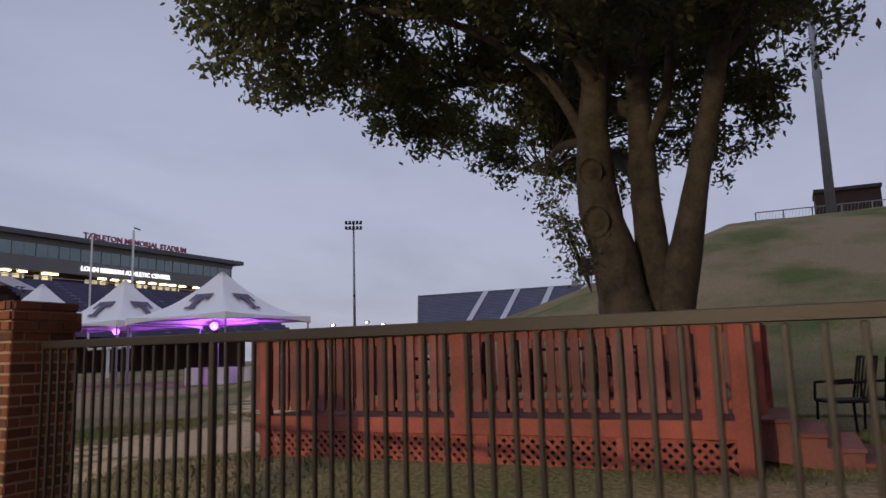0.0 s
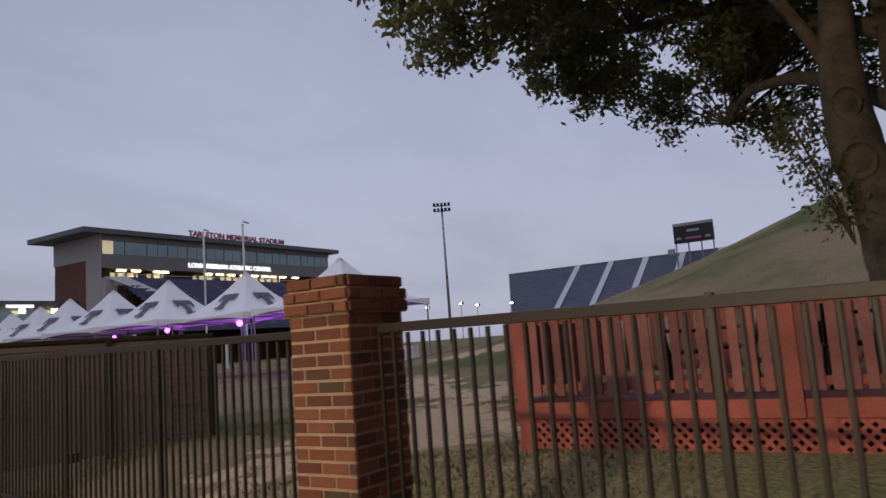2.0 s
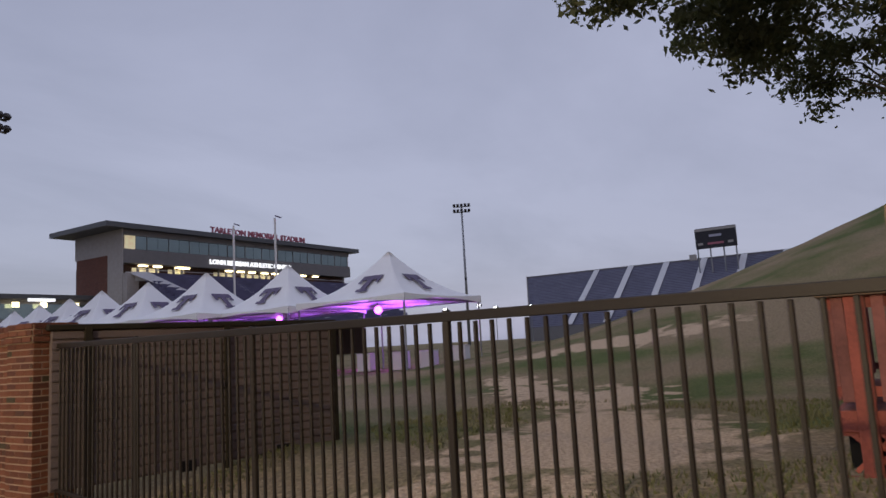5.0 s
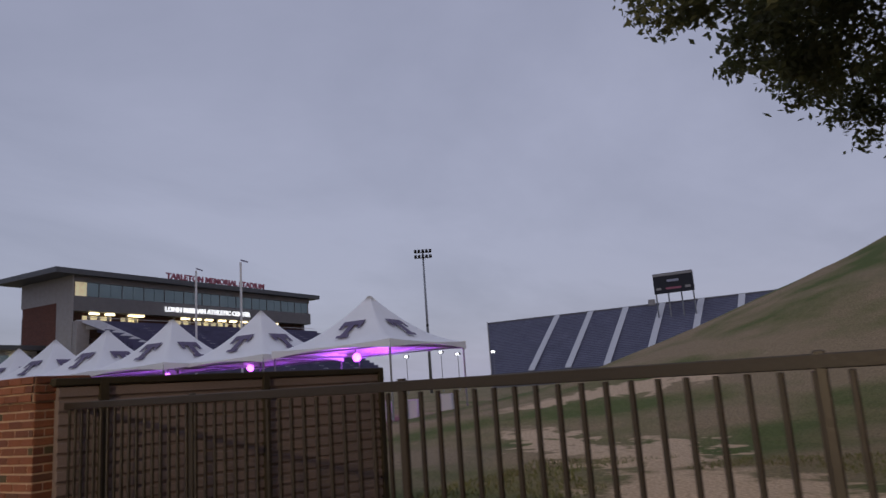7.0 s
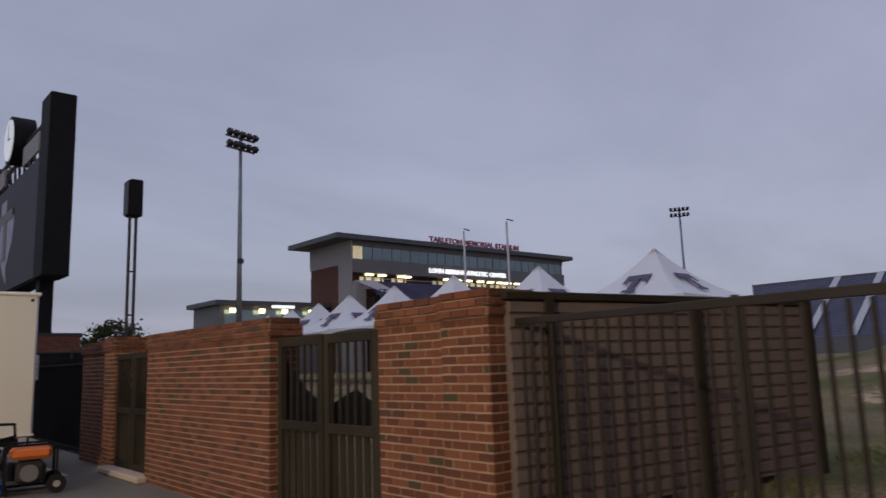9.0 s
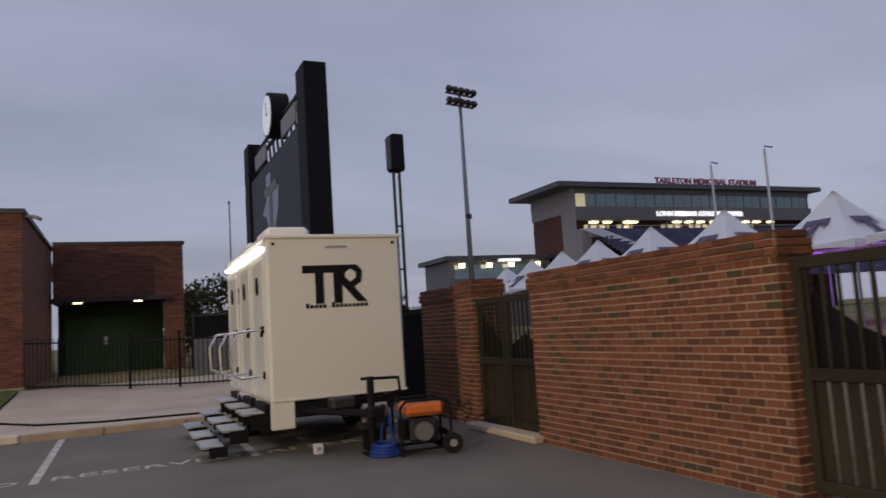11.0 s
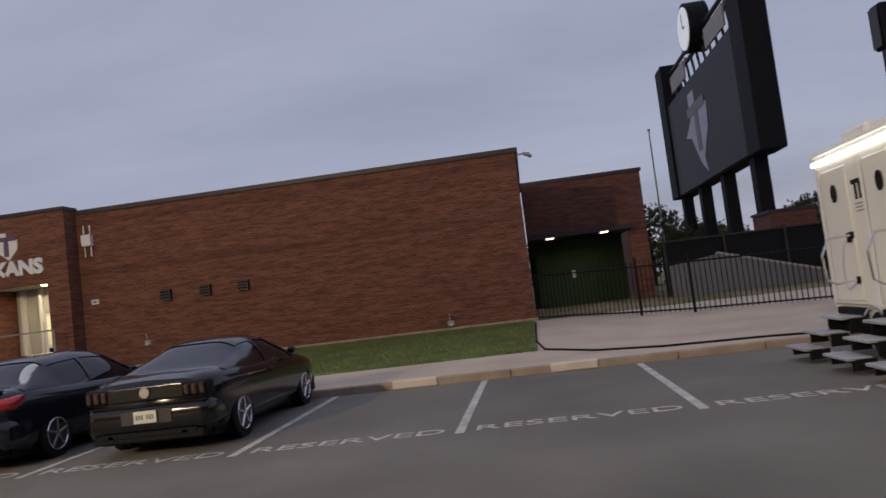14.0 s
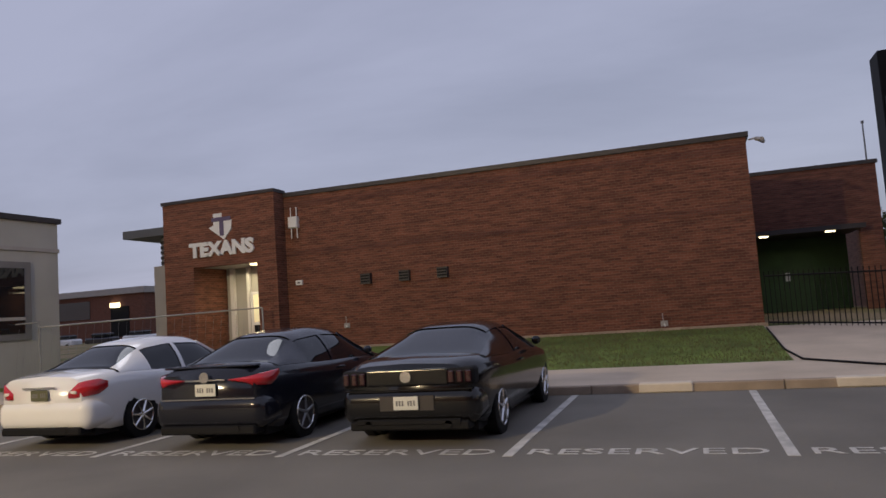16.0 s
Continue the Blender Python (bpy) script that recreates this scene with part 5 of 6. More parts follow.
for i, (x, y) in enumerate(((36.0, 28.6), (35.2, 30.2), (34.4, 31.6), (34.0, 33.6))):
    tb = thing("cloth_table", "table with pale cloth lit purple", "table", pose(x, y, ground_z(x, y), 0, 0, 20), "tables under the tent")
    part("cloth", B(-0.7, 0.7, -0.4, 0.4, 0.02, 1.0, bev=0.04), "tent", tb)
    part("top", B(-0.72, 0.72, -0.42, 0.42, 1.0, 1.03), "tent", tb)

# ---- big video board ----
jb = thing("video_board", "tall black video board with pale logo and round clock", "scoreboard", pose(12.3, 69.5, 0.4))
part("cabinet", B(-0.5, 0.7, -10, 12, 7.1, 14.9), "black", jb)
part("screen", B(-0.62, -0.5, -9.9, 9.6, 7.2, 14.8), "led", jb, "dark unlit screen")
part("column", B(-0.8, 0.65, -12.2, -9.9, 7.0, 18.1, bev=0.06), "black", jb)
part("column", B(-0.8, 0.9, 9.6, 12.0, 7.1, 18.4, bev=0.06), "black", jb)
for y in (-8.8, -2.2, 4.2, 10.4):
    part("leg", B(-0.3, 0.5, y - 0.45, y + 0.45, -0.4, 7.1), "black", jb)
for z in (16.8, 17.6):
    part("truss_bar", tube(bmesh.new(), (0, -10, z), (0, 9.6, z), 0.16), "coping", jb)
for k in range(12):
    y = -9.6 + k * 1.6
    part("strut", tube(bmesh.new(), (0, y, 14.9), (0, y + 0.8, 17.2), 0.10, seg=6), "coping", jb)
part("sponsor_panel", B(-0.62, -0.5, -8.6, -4.0, 15.3, 16.6), "panel_lt", jb)
part("sponsor_panel", B(-0.62, -0.5, 2.4, 7.2, 15.3, 16.6), "panel_lt", jb)
part("clock_case", tube(bmesh.new(), (-0.9, -0.5, 18.0), (0.5, -0.5, 18.0), 1.75, seg=40), "black", jb)
part("clock_face", tube(bmesh.new(), (-0.98, -0.5, 18.0), (-0.9, -0.5, 18.0), 1.5, seg=40), "clock_lit", jb, "round pale clock face")
bm = B(-1.0, -0.98, -0.56, -0.44, 18.0, 19.1)
box(bm, -1.0, -0.98, -1.1, -0.5, 17.95, 18.05)
part("clock_hands_bar", bm, "black", jb)
bm = bmesh.new()
slab(bm, [(-0.66, 2.4, 13.9), (-0.66, 0.6, 13.9), (-0.66, 0.6, 12.6), (-0.66, -2.4, 12.3), (-0.66, -2.0, 10.6), (-0.66, -0.2, 8.8), (-0.66, -0.6, 7.7), (-0.66, 0.9, 8.6), (-0.66, 2.8, 10.7), (-0.66, 4.3, 11.0), (-0.66, 2.4, 12.0)], (0.04, 0, 0))
part("logo", bm, "led_logo", jb, "pale state-shaped logo")
bm = B(-0.70, -0.66, -1.9, 3.0, 12.2, 12.9)
box(bm, -0.70, -0.66, 0.0, 1.1, 9.4, 12.2)
part("logo_bar", bm, "panel", jb, "grey T-shaped bar")
pier = thing("wall_pier", "square brick pier at the video board", "pier", pose(12.3, 57.8, 0.3), kind="structure")
part("pier", B(-1.15, 1.15, -1.5, 1.5, -0.3, 3.6), "facade_dark", pier)
part("cap", B(-1.22, 1.22, -1.57, 1.57, 3.6, 3.75), "coping", pier)
spk = thing("speaker_pole", "black loudspeaker on a slim twin pole", "loudspeaker", pose(12.8, 45.56, 0.3))
part("cabinet", B(-0.3, 0.3, -0.35, 0.35, 8.55, 10.3, bev=0.06, rot=Matrix.Rotation(0.1, 4, "Z")), "black", spk)
part("grille", B(-0.36, -0.32, -0.3, 0.34, 8.65, 10.2), "coping", spk)
for dx in (-0.16, 0.12):
    part("pole", tube(bmesh.new(), (dx, 0, -0.3), (dx, 0, 8.6), 0.07), "coping", spk)
for z in (2, 4, 6):
    part("rung", tube(bmesh.new(), (-0.16, 0, z), (0.12, 0, z), 0.04), "coping", spk)
mast = thing("flag_mast", "thin distant metal mast", "mast", pose(9.3, 76, 0.3))
part("pole", tube(bmesh.new(), (0, 0, -0.3), (0, 0, 12.5), 0.09, 0.05), "galv", mast)
part("cap", tube(bmesh.new(), (0, 0, 12.5), (0, 0, 12.7), 0.1), "galv", mast)


# ---- restroom trailer ----
def trailer():
    t = thing("restroom_trailer", "white portable restroom trailer with black lettering and fold-down steps", "trailer", pose(2.87, 24.71, 0))
    W, Ln, z0, z1 = 1.98, 3.95, 0.72, 3.03
    part("body", B(0, W, 0, Ln, z0, z1, bev=0.03), "trailer", t)
    part("corner_panel", B(0, 0.32, 0.0, 0.12, 0.36, z0 + 0.02, bev=0.01), "trailer", t)
    part("skirt_trim", B(0.0, W + 0.01, -0.015, 0.0, z0 + 0.02, z0 + 0.05), "trailer_trim", t)
    part("roof_edge", B(-0.03, W + 0.03, -0.03, Ln + 0.03, z1 - 0.03, z1 + 0.03, bev=0.015), "trailer_trim", t)
    part("skirt", B(0.03, W - 0.03, 0.9, Ln, 0.42, z0), "trailer", t)
    for y in (0.5, 2.3):
        part("roof_unit", B(0.1, 0.75, y, y + 0.8, z1 + 0.02, z1 + 0.22, bev=0.06), "trailer_trim", t, "white rooftop air unit")
    part("light_strip", B(-0.07, -0.01, 0.25, Ln - 0.1, z1 - 0.17, z1 - 0.10, bev=0.01), "strip", t, "lit white strip lamp")
    part("vent_slot", B(0.85, 1.17, -0.012, 0.0, 2.86, 2.89), "panel_lt", t)
    for x in (0.1, W - 0.1):
        part("marker", B(x - 0.02, x + 0.02, -0.012, 0, 2.91, 2.95), "black", t)
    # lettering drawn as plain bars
    bm = B(0.50, 1.30, -0.012, -0.001, 2.50, 2.61)
    box(bm, 0.68, 0.80, -0.012, -0.001, 2.06, 2.50)
    box(bm, 0.95, 1.07, -0.014, -0.001, 2.06, 2.50)
    slab(bm, [(1.07, -0.013, 2.61), (1.30, -0.013, 2.61), (1.38, -0.013, 2.52), (1.36, -0.013, 2.36), (1.25, -0.013, 2.29), (1.44, -0.013, 2.07), (1.30, -0.013, 2.07), (1.07, -0.013, 2.33)], (0, 0.012, 0))
    part("logo", bm, "black", t, "black logo shape")
    part("logo_star", slab(bmesh.new(), [(1.13, -0.02, 2.5), (1.2, -0.02, 2.55), (1.28, -0.02, 2.5), (1.28, -0.02, 2.42), (1.2, -0.02, 2.36), (1.12, -0.02, 2.43)], (0, 0.006, 0)), "trailer", t)
    bm = bmesh.new()
    for k in range(15):
        if k != 5:
            box(bm, 0.535 + k * 0.062, 0.535 + k * 0.062 + 0.044, -0.008, -0.001, 2.0, 2.045 + (0.025 if k in (0, 6) else 0))
    part("caption_bars", bm, "black", t, "row of small black letter shapes")
    # doors on the side
    for i, y in enumerate((0.22, 1.45, 2.85)):
        d = part("door", B(-0.025, 0.0, y, y + 0.85, 0.80, 2.74, bev=0.008), "trailer", t)
        part("door_frame", B(-0.035, -0.02, y + 0.87, y + 0.95, 0.78, 2.80), "trailer_trim", d)
        bm = bmesh.new()
        bmesh.ops.create_cone(bm, cap_ends=True, segments=20, radius1=0.09, radius2=0.09, depth=0.02, matrix=Matrix.Translation((-0.035, y + 0.42, 2.38)) @ Matrix.Rotation(radians(90), 4, "Y") @ Matrix.Diagonal((1.5, 1, 1, 1)))
        part("porthole", bm, "carglass", d, "small oval dark window")
        part("latch", B(-0.06, -0.025, y + 0.08, y + 0.16, 1.64, 1.78), "black", d)
        part("handrail", path_tube(bmesh.new(), [(-0.02, y + 0.04, 1.74), (-0.38, y + 0.0, 1.72), (-0.5, y - 0.02, 1.5), (-0.48, y - 0.02, 1.15), (-0.36, y, 1.08), (-0.02, y + 0.04, 1.1)], 0.017), "chrome", t, "bright curved handrail")
        for z in (1.74, 1.1):
            part("rail_bracket", B(-0.05, -0.025, y, y + 0.08, z - 0.05, z + 0.05), "black", t)
        for k in range(3):
            x1 = -0.05 - 0.28 * k
            st = part("step", B(x1 - 0.30, x1, y + 0.05, y + 0.8, 0.56 - 0.19 * k, 0.60 - 0.19 * k, bev=0.008), "tread", t, "aluminium tread")
            part("side_plate", B(x1 - 0.2, x1 + 0.05, y + 0.04, y + 0.07, 0.36 - 0.15 * k, 0.575 - 0.19 * k + 0.0), "black", st)
            part("side_plate", B(x1 - 0.2, x1 + 0.05, y + 0.78, y + 0.81, 0.36 - 0.15 * k, 0.575 - 0.19 * k), "black", st)
        part("step_box", B(-0.06, 0.03, y, y + 0.85, 0.34, 0.70), "black", t)
        part("step_leg", tube(bmesh.new(), (-0.7, y + 0.4, 0), (-0.7, y + 0.4, 0.2), 0.02), "black", t)
    bm = B(-0.012, -0.001, 2.36, 2.74, 2.44, 2.50)
    for y in (2.60, 2.47):
        box(bm, -0.012, -0.001, y, y + 0.06, 2.22, 2.44)
    box(bm, -0.012, -0.001, 2.36, 2.42, 2.22, 2.40)
    part("door_logo", bm, "black", t, "black logo shape")
    bm = bmesh.new()
    for k in range(3):
        box(bm, -0.006, -0.001, 2.40, 2.70, 2.15 - 0.05 * k, 2.17 - 0.05 * k)
    part("caption_bars", bm, "panel_lt", t, "small grey lines of writing")
    for x in (0.03, W - 0.2):
        wh = part("wheel", tube(bmesh.new(), (x - 0.02, 2.55, 0.33), (x + 0.18, 2.55, 0.33), 0.33, seg=24), "rubber", t, smooth=False)
        part("rim", tube(bmesh.new(), (x - 0.03, 2.55, 0.33), (x - 0.015, 2.55, 0.33), 0.2, seg=16), "chrome", wh)
    part("fender", slab(bmesh.new(), [(-0.06, 2.55 + 0.42 * math.cos(a), 0.33 + 0.42 * math.sin(a)) for a in np.linspace(0, math.pi, 9)] + [(-0.06, 2.55 + 0.38 * math.cos(a), 0.33 + 0.38 * math.sin(a)) for a in np.linspace(math.pi, 0, 9)], (0.2, 0, 0)), "chrome", t)
    # chassis and hitch
    part("chassis", B(0.3, W - 0.2, 0.02, Ln - 0.1, 0.50, 0.70), "black", t)
    for x in (0.45, 1.75):
        part("tongue", tube(bmesh.new(), (x, 0.1, 0.58), (1.15, -0.95, 0.55), 0.05, seg=6), "black", t)
    part("coupler", B(1.05, 1.25, -1.1, -0.85, 0.5, 0.64, bev=0.02), "black", t)
    part("jack", tube(bmesh.new(), (1.18, -0.75, 0.03), (1.18, -0.75, 1.02), 0.05), "black", t)
    part("jack_foot", B(1.06, 1.30, -0.87, -0.63, 0, 0.03), "black", t)
    part("jack_handle", path_tube(bmesh.new(), [(1.05, -0.75, 1.0), (1.58, -0.75, 0.98), (1.6, -0.75, 0.8), (1.3, -0.75, 0.74)], 0.02), "black", t)
    part("box", B(0.72, 1.05, -0.5, -0.2, 0.60, 0.76, bev=0.03), "coping", t, "grey battery box")
    blk = thing("white_block", "small white block on the asphalt", "block", pose(3.45, 24.55, 0.0))
    part("block", B(-0.06, 0.06, -0.05, 0.05, 0, 0.14, bev=0.008), "sign_white", blk)
    part("label", B(-0.03, 0.03, -0.053, -0.05, 0.05, 0.1), "panel_lt", blk)


trailer()


def generator():
    g = thing("portable_generator", "orange portable generator in a black tube frame", "generator", pose(4.62, 23.62, 0, 0, 0, -8))
    for y in (-0.26, 0.26):
        part("frame", path_tube(bmesh.new(), [(-0.33, y, 0.08), (-0.33, y, 0.62), (-0.25, y, 0.70), (0.25, y, 0.70), (0.33, y, 0.62), (0.33, y, 0.08), (-0.33, y, 0.08)], 0.018), "black", g)
    for x in (-0.33, 0.33):
        part("crossbar", tube(bmesh.new(), (x, -0.26, 0.12), (x, 0.26, 0.12), 0.018), "black", g)
    part("tank", B(-0.27, 0.27, -0.22, 0.22, 0.49, 0.67, bev=0.05), "orange", g, "orange fuel tank")
    part("engine", B(-0.2, 0.2, -0.2, 0.2, 0.14, 0.46, bev=0.06), "coping", g)
    part("recoil_cover", tube(bmesh.new(), (-0.02, -0.2, 0.3), (-0.02, -0.25, 0.3), 0.12, seg=18), "panel", g)
    part("panel_box", B(-0.29, -0.2, -0.15, 0.15, 0.2, 0.44), "black", g)
    for y in (-0.3, 0.3):
        w = part("wheel", tube(bmesh.new(), (0.33, y - 0.04, 0.13), (0.33, y + 0.04, 0.13), 0.13, seg=20), "rubber", g)
        part("hub", tube(bmesh.new(), (0.33, y - 0.045, 0.13), (0.33, y + 0.045, 0.13), 0.05, seg=12), "panel_lt", w)
    part("foot", B(-0.34, -0.28, -0.2, 0.2, 0, 0.1), "rubber", g)
    h = thing("hose_coil", "coiled blue water hose on the asphalt", "hose", pose(4.15, 23.75, 0))
    for k in range(4):
        pts = [(0.2 * math.cos(a) * (1 - 0.08 * k), 0.2 * math.sin(a), 0.025 + 0.04 * k) for a in np.linspace(0, 6.3, 17)]
        part("coil", path_tube(bmesh.new(), pts, 0.022, 6), "blue", h)
    part("tail", path_tube(bmesh.new(), [(0.0, 0.2, 0.05), (0.05, 0.25, 0.35), (0.1, 0.1, 0.5), (0.05, -0.1, 0.3), (0.1, -0.2, 0.03)], 0.02, 6), "blue", h)
    p = thing("water_pump", "grey pump unit beside the hitch", "pump", pose(4.2, 24.35, 0))
    part("body", tube(bmesh.new(), (-0.15, 0, 0.5), (0.18, 0, 0.5), 0.13, seg=16), "panel_lt", p)
    part("base", B(-0.2, 0.2, -0.14, 0.14, 0.30, 0.38), "coping", p)
    part("stand", B(-0.14, 0.14, -0.1, 0.1, 0, 0.3), "black", p)
    n = thing("notice_sign", "white paper notice on a thin black post", "sign", pose(5.03, 25.9, 1.62))
    part("sheet", B(-0.1, 0.1, -0.01, 0.01, 0, 0.44), "sign_white", n)
    for k in range(4):
        part("text_bar", B(-0.07, 0.07, -0.014, -0.01, 0.1 + k * 0.08, 0.13 + k * 0.08), "panel_lt", n)
    part("post", tube(bmesh.new(), (0, 0.03, -1.62), (0, 0.03, 0.44), 0.02), "black", n)


generator()


# ---- cars ----
def loft(sections, material, name, parent, label=""):
    bm = bmesh.new()
    rings = [[bm.verts.new(p) for p in s] for s in sections]
    for a, b in zip(rings, rings[1:]):
        for i in range(len(a) - 1):
            bm.faces.new((a[i], a[i + 1], b[i + 1], b[i]))
    for r in (rings[0], rings[-1]):
        bm.faces.new(r)
    bmesh.ops.recalc_face_normals(bm, faces=bm.faces)
    return part(name, bm, material, parent, label, smooth=True)


def interp(tab, v):
    xs, ys = [p[0] for p in tab], [p[1] for p in tab]
    return float(np.mean(np.interp(v + np.linspace(-0.16, 0.16, 9), xs, ys)))


def car(name, label, m, paint, Ln, W, H, belt, roofline, halfw, lights, rear_axle, front_axle, spoiler):
    """Nose towards +y, tail at y = 0."""
    c = thing(name, label, "car", m)
    secs = []
    for y in [0, 0.02, 0.06, 0.14, 0.25] + [0.25 + (Ln - 0.5) * k / 26 for k in range(1, 26)] + [Ln - 0.25, Ln - 0.12, Ln - 0.04, Ln]:
        w = interp(halfw, y)
        zt = interp(belt, y)
        zb = 0.22 + 0.12 * clamp01((0.35 - y) / 0.35) + 0.08 * clamp01((y - Ln + 0.3) / 0.3)
        pts = []
        for q in np.linspace(-1, 1, 25):
            s = abs(q)
            if s > 0.5:
                k = (1 - s) / 0.5
                x = w * (0.90 + 0.10 * math.sin(k * math.pi * 0.62 + 0.35) ** 0.9)
                z = zb + (zt - 0.085 - zb) * k
            else:
                k = (0.5 - s) / 0.5
                x = w * 0.975 * (1 - k ** 1.0) if k > 0.12 else w * (0.975 - 0.9 * k * k)
                z = zt - 0.085 + 0.085 * (1 - (1 - min(1, k / 0.28)) ** 2) + 0.03 * k
            pts.append((math.copysign(x, q), y, z))
        pts.append((0, y, zb))
        secs.append(pts)
    body = loft(secs, paint, "body", c)
    # greenhouse
    y0, y1 = roofline[0][0], roofline[-1][0]

    def house(y, th, off=0.0):
        zr, zt = interp(roofline, y), interp(belt, y) - 0.05
        w, hgt = interp(halfw, y) * 0.90, max(0.01, zr - zt)
        cs, sn = max(0.0, math.cos(th)), max(0.0, math.sin(th))
        u = sn ** 0.85
        return ((w + off) * cs ** 0.42 * (1 - 0.24 * u * min(1.0, hgt / 0.35)), y, zt + (hgt + off) * u)

    def sheet(ys, ths, off):
        return [[house(y, t, off) for t in ths] for y in ys]

    full = np.linspace(0.0, math.pi / 2, 12)
    ya, yb = roofline[1][0], roofline[-2][0]
    gsec = []
    for y in np.linspace(y0, y1, 30):
        half = [house(y, t) for t in full]
        gsec.append([(-x, yy, z) for x, yy, z in half] + half[-2::-1])
    loft(gsec, "carglass", "tinted_glass", c, "dark tinted glass")

    def skin(ys, ths, nm, sides):
        for sd in sides:
            bm = bmesh.new()
            rows = [[bm.verts.new((sd * x, yy, z)) for x, yy, z in r] for r in sheet(ys, ths, 0.012)]
            for p, q in zip(rows, rows[1:]):
                for i in range(len(p) - 1):
                    bm.faces.new((p[i], p[i + 1], q[i + 1], q[i]))
            bmesh.ops.recalc_face_normals(bm, faces=bm.faces)
            part(nm, bm, paint, c, smooth=True)

    top = np.linspace(0.80, math.pi / 2, 9)
    skin(np.linspace(ya - 0.05, yb + 0.06, 14), top, "roof", (-1, 1))
    skin(np.linspace(y0 + 0.02, ya + (0.25 if name == "black_coupe" else -0.05), 10), np.linspace(0.0, 0.62 if name == "black_coupe" else 0.9, 8), "rear_pillar", (-1, 1))
    skin(np.linspace((ya + yb) / 2 - 0.02, (ya + yb) / 2 + 0.07, 3), np.linspace(0, 0.82, 7), "door_pillar", (-1, 1))
    for s in (-1, 1):
        def rim_line(y, u):
            x, yy, z = house(y, 0.95 * u, 0.006)
            return Vector((s * x, yy, z))
        ya, yb = roofline[1][0], roofline[-2][0]
        part("front_pillar", path_tube(bmesh.new(), [rim_line(y1 - 0.12 + (yb - y1 + 0.17) * k / 5, k / 5) for k in range(6)], 0.03, 6), paint, c)
        mir = part("mirror", B(s * W * 0.5 - 0.03 * s, s * (W * 0.5 + 0.10), yb + 0.28, yb + 0.38, interp(belt, yb) - 0.02, interp(belt, yb) + 0.10, bev=0.035), paint, c)
        for ym in (rear_axle, front_axle):
            xw = s * (W * 0.5 - 0.035)
            part("wheel_arch", tube(bmesh.new(), (xw - s * 0.12, ym, 0.335), (xw + s * 0.002, ym, 0.335), 0.355, seg=30), "black", c)
            wh = part("wheel", tube(bmesh.new(), (xw - s * 0.2, ym, 0.325), (xw + s * 0.008, ym, 0.325), 0.322, seg=30), "rubber", c, "black tyre on a spoked rim")
            part("rim", tube(bmesh.new(), (xw + s * 0.005, ym, 0.325), (xw + s * 0.012, ym, 0.325), 0.225, seg=24), "coping", wh)
            for k in range(5 if name != "white_sedan" else 7):
                a = 6.2832 * k / (5 if name != "white_sedan" else 7) + 0.3
                p, q = Vector((xw + s * 0.01, ym, 0.325)), Vector((xw + s * 0.012, ym + 0.215 * math.cos(a), 0.325 + 0.215 * math.sin(a)))
                part("spoke", tube(bmesh.new(), p, q, 0.026, 0.017, seg=5), "chrome" if name != "dark_sedan" else "galv", wh)
            bm = bmesh.new()
            path_tube(bm, [(xw + s * 0.012, ym + 0.222 * math.cos(a), 0.325 + 0.222 * math.sin(a)) for a in np.linspace(0, 6.2832, 21)], 0.012, 5)
            part("rim_edge", bm, "chrome", wh)
        part("door_handle", B(s * (W / 2 - 0.02), s * (W / 2 + 0.012), 1.95, 2.15, interp(belt, 2.0) - 0.17, interp(belt, 2.0) - 0.14, bev=0.008), paint, c)
    # tail
    zb = interp(belt, 0.0)
    part("bumper", rbox(-W * 0.47, W * 0.47, -0.045, 0.6, 0.25, 0.70, 0.17, 7), paint, c, smooth=True)
    part("bumper_valance", B(-W * 0.40, W * 0.40, -0.05, 0.2, 0.20, 0.31, bev=0.02), "black", c)
    lights(c, zb)
    for x in (-0.5, 0.5) if name == "black_coupe" else (0.45,):
        part("exhaust", tube(bmesh.new(), (x, -0.06, 0.27), (x, 0.2, 0.27), 0.045), "black", c)
    if spoiler:
        part("spoiler", B(-W * 0.38, W * 0.38, 0.02, 0.22, zb + 0.03, zb + 0.06, bev=0.012), paint, c)
    bm = bmesh.new()
    tube(bm, (0.02, 1.0, interp(belt, 1.0)), (0.02, 1.0, interp(belt, 1.0) + 0.01), 0.02)
    part("washer", bm, "black", c)
    part("underbody", B(-W * 0.42, W * 0.42, 0.2, Ln - 0.2, 0.16, 0.4), "black", c)
    return c


def plate(c, z, material, y=-0.075):
    p = part("number_plate", B(-0.155, 0.155, y - 0.012, y, z - 0.077, z + 0.077, bev=0.004), material, c, "pale number plate")
    bm = bmesh.new()
    for k in range(7):
        if k != 3:
            box(bm, -0.12 + k * 0.036, -0.12 + k * 0.036 + 0.022, y - 0.015, y - 0.012, z - 0.03, z + 0.03)
    part("plate_characters", bm, "panel", p)


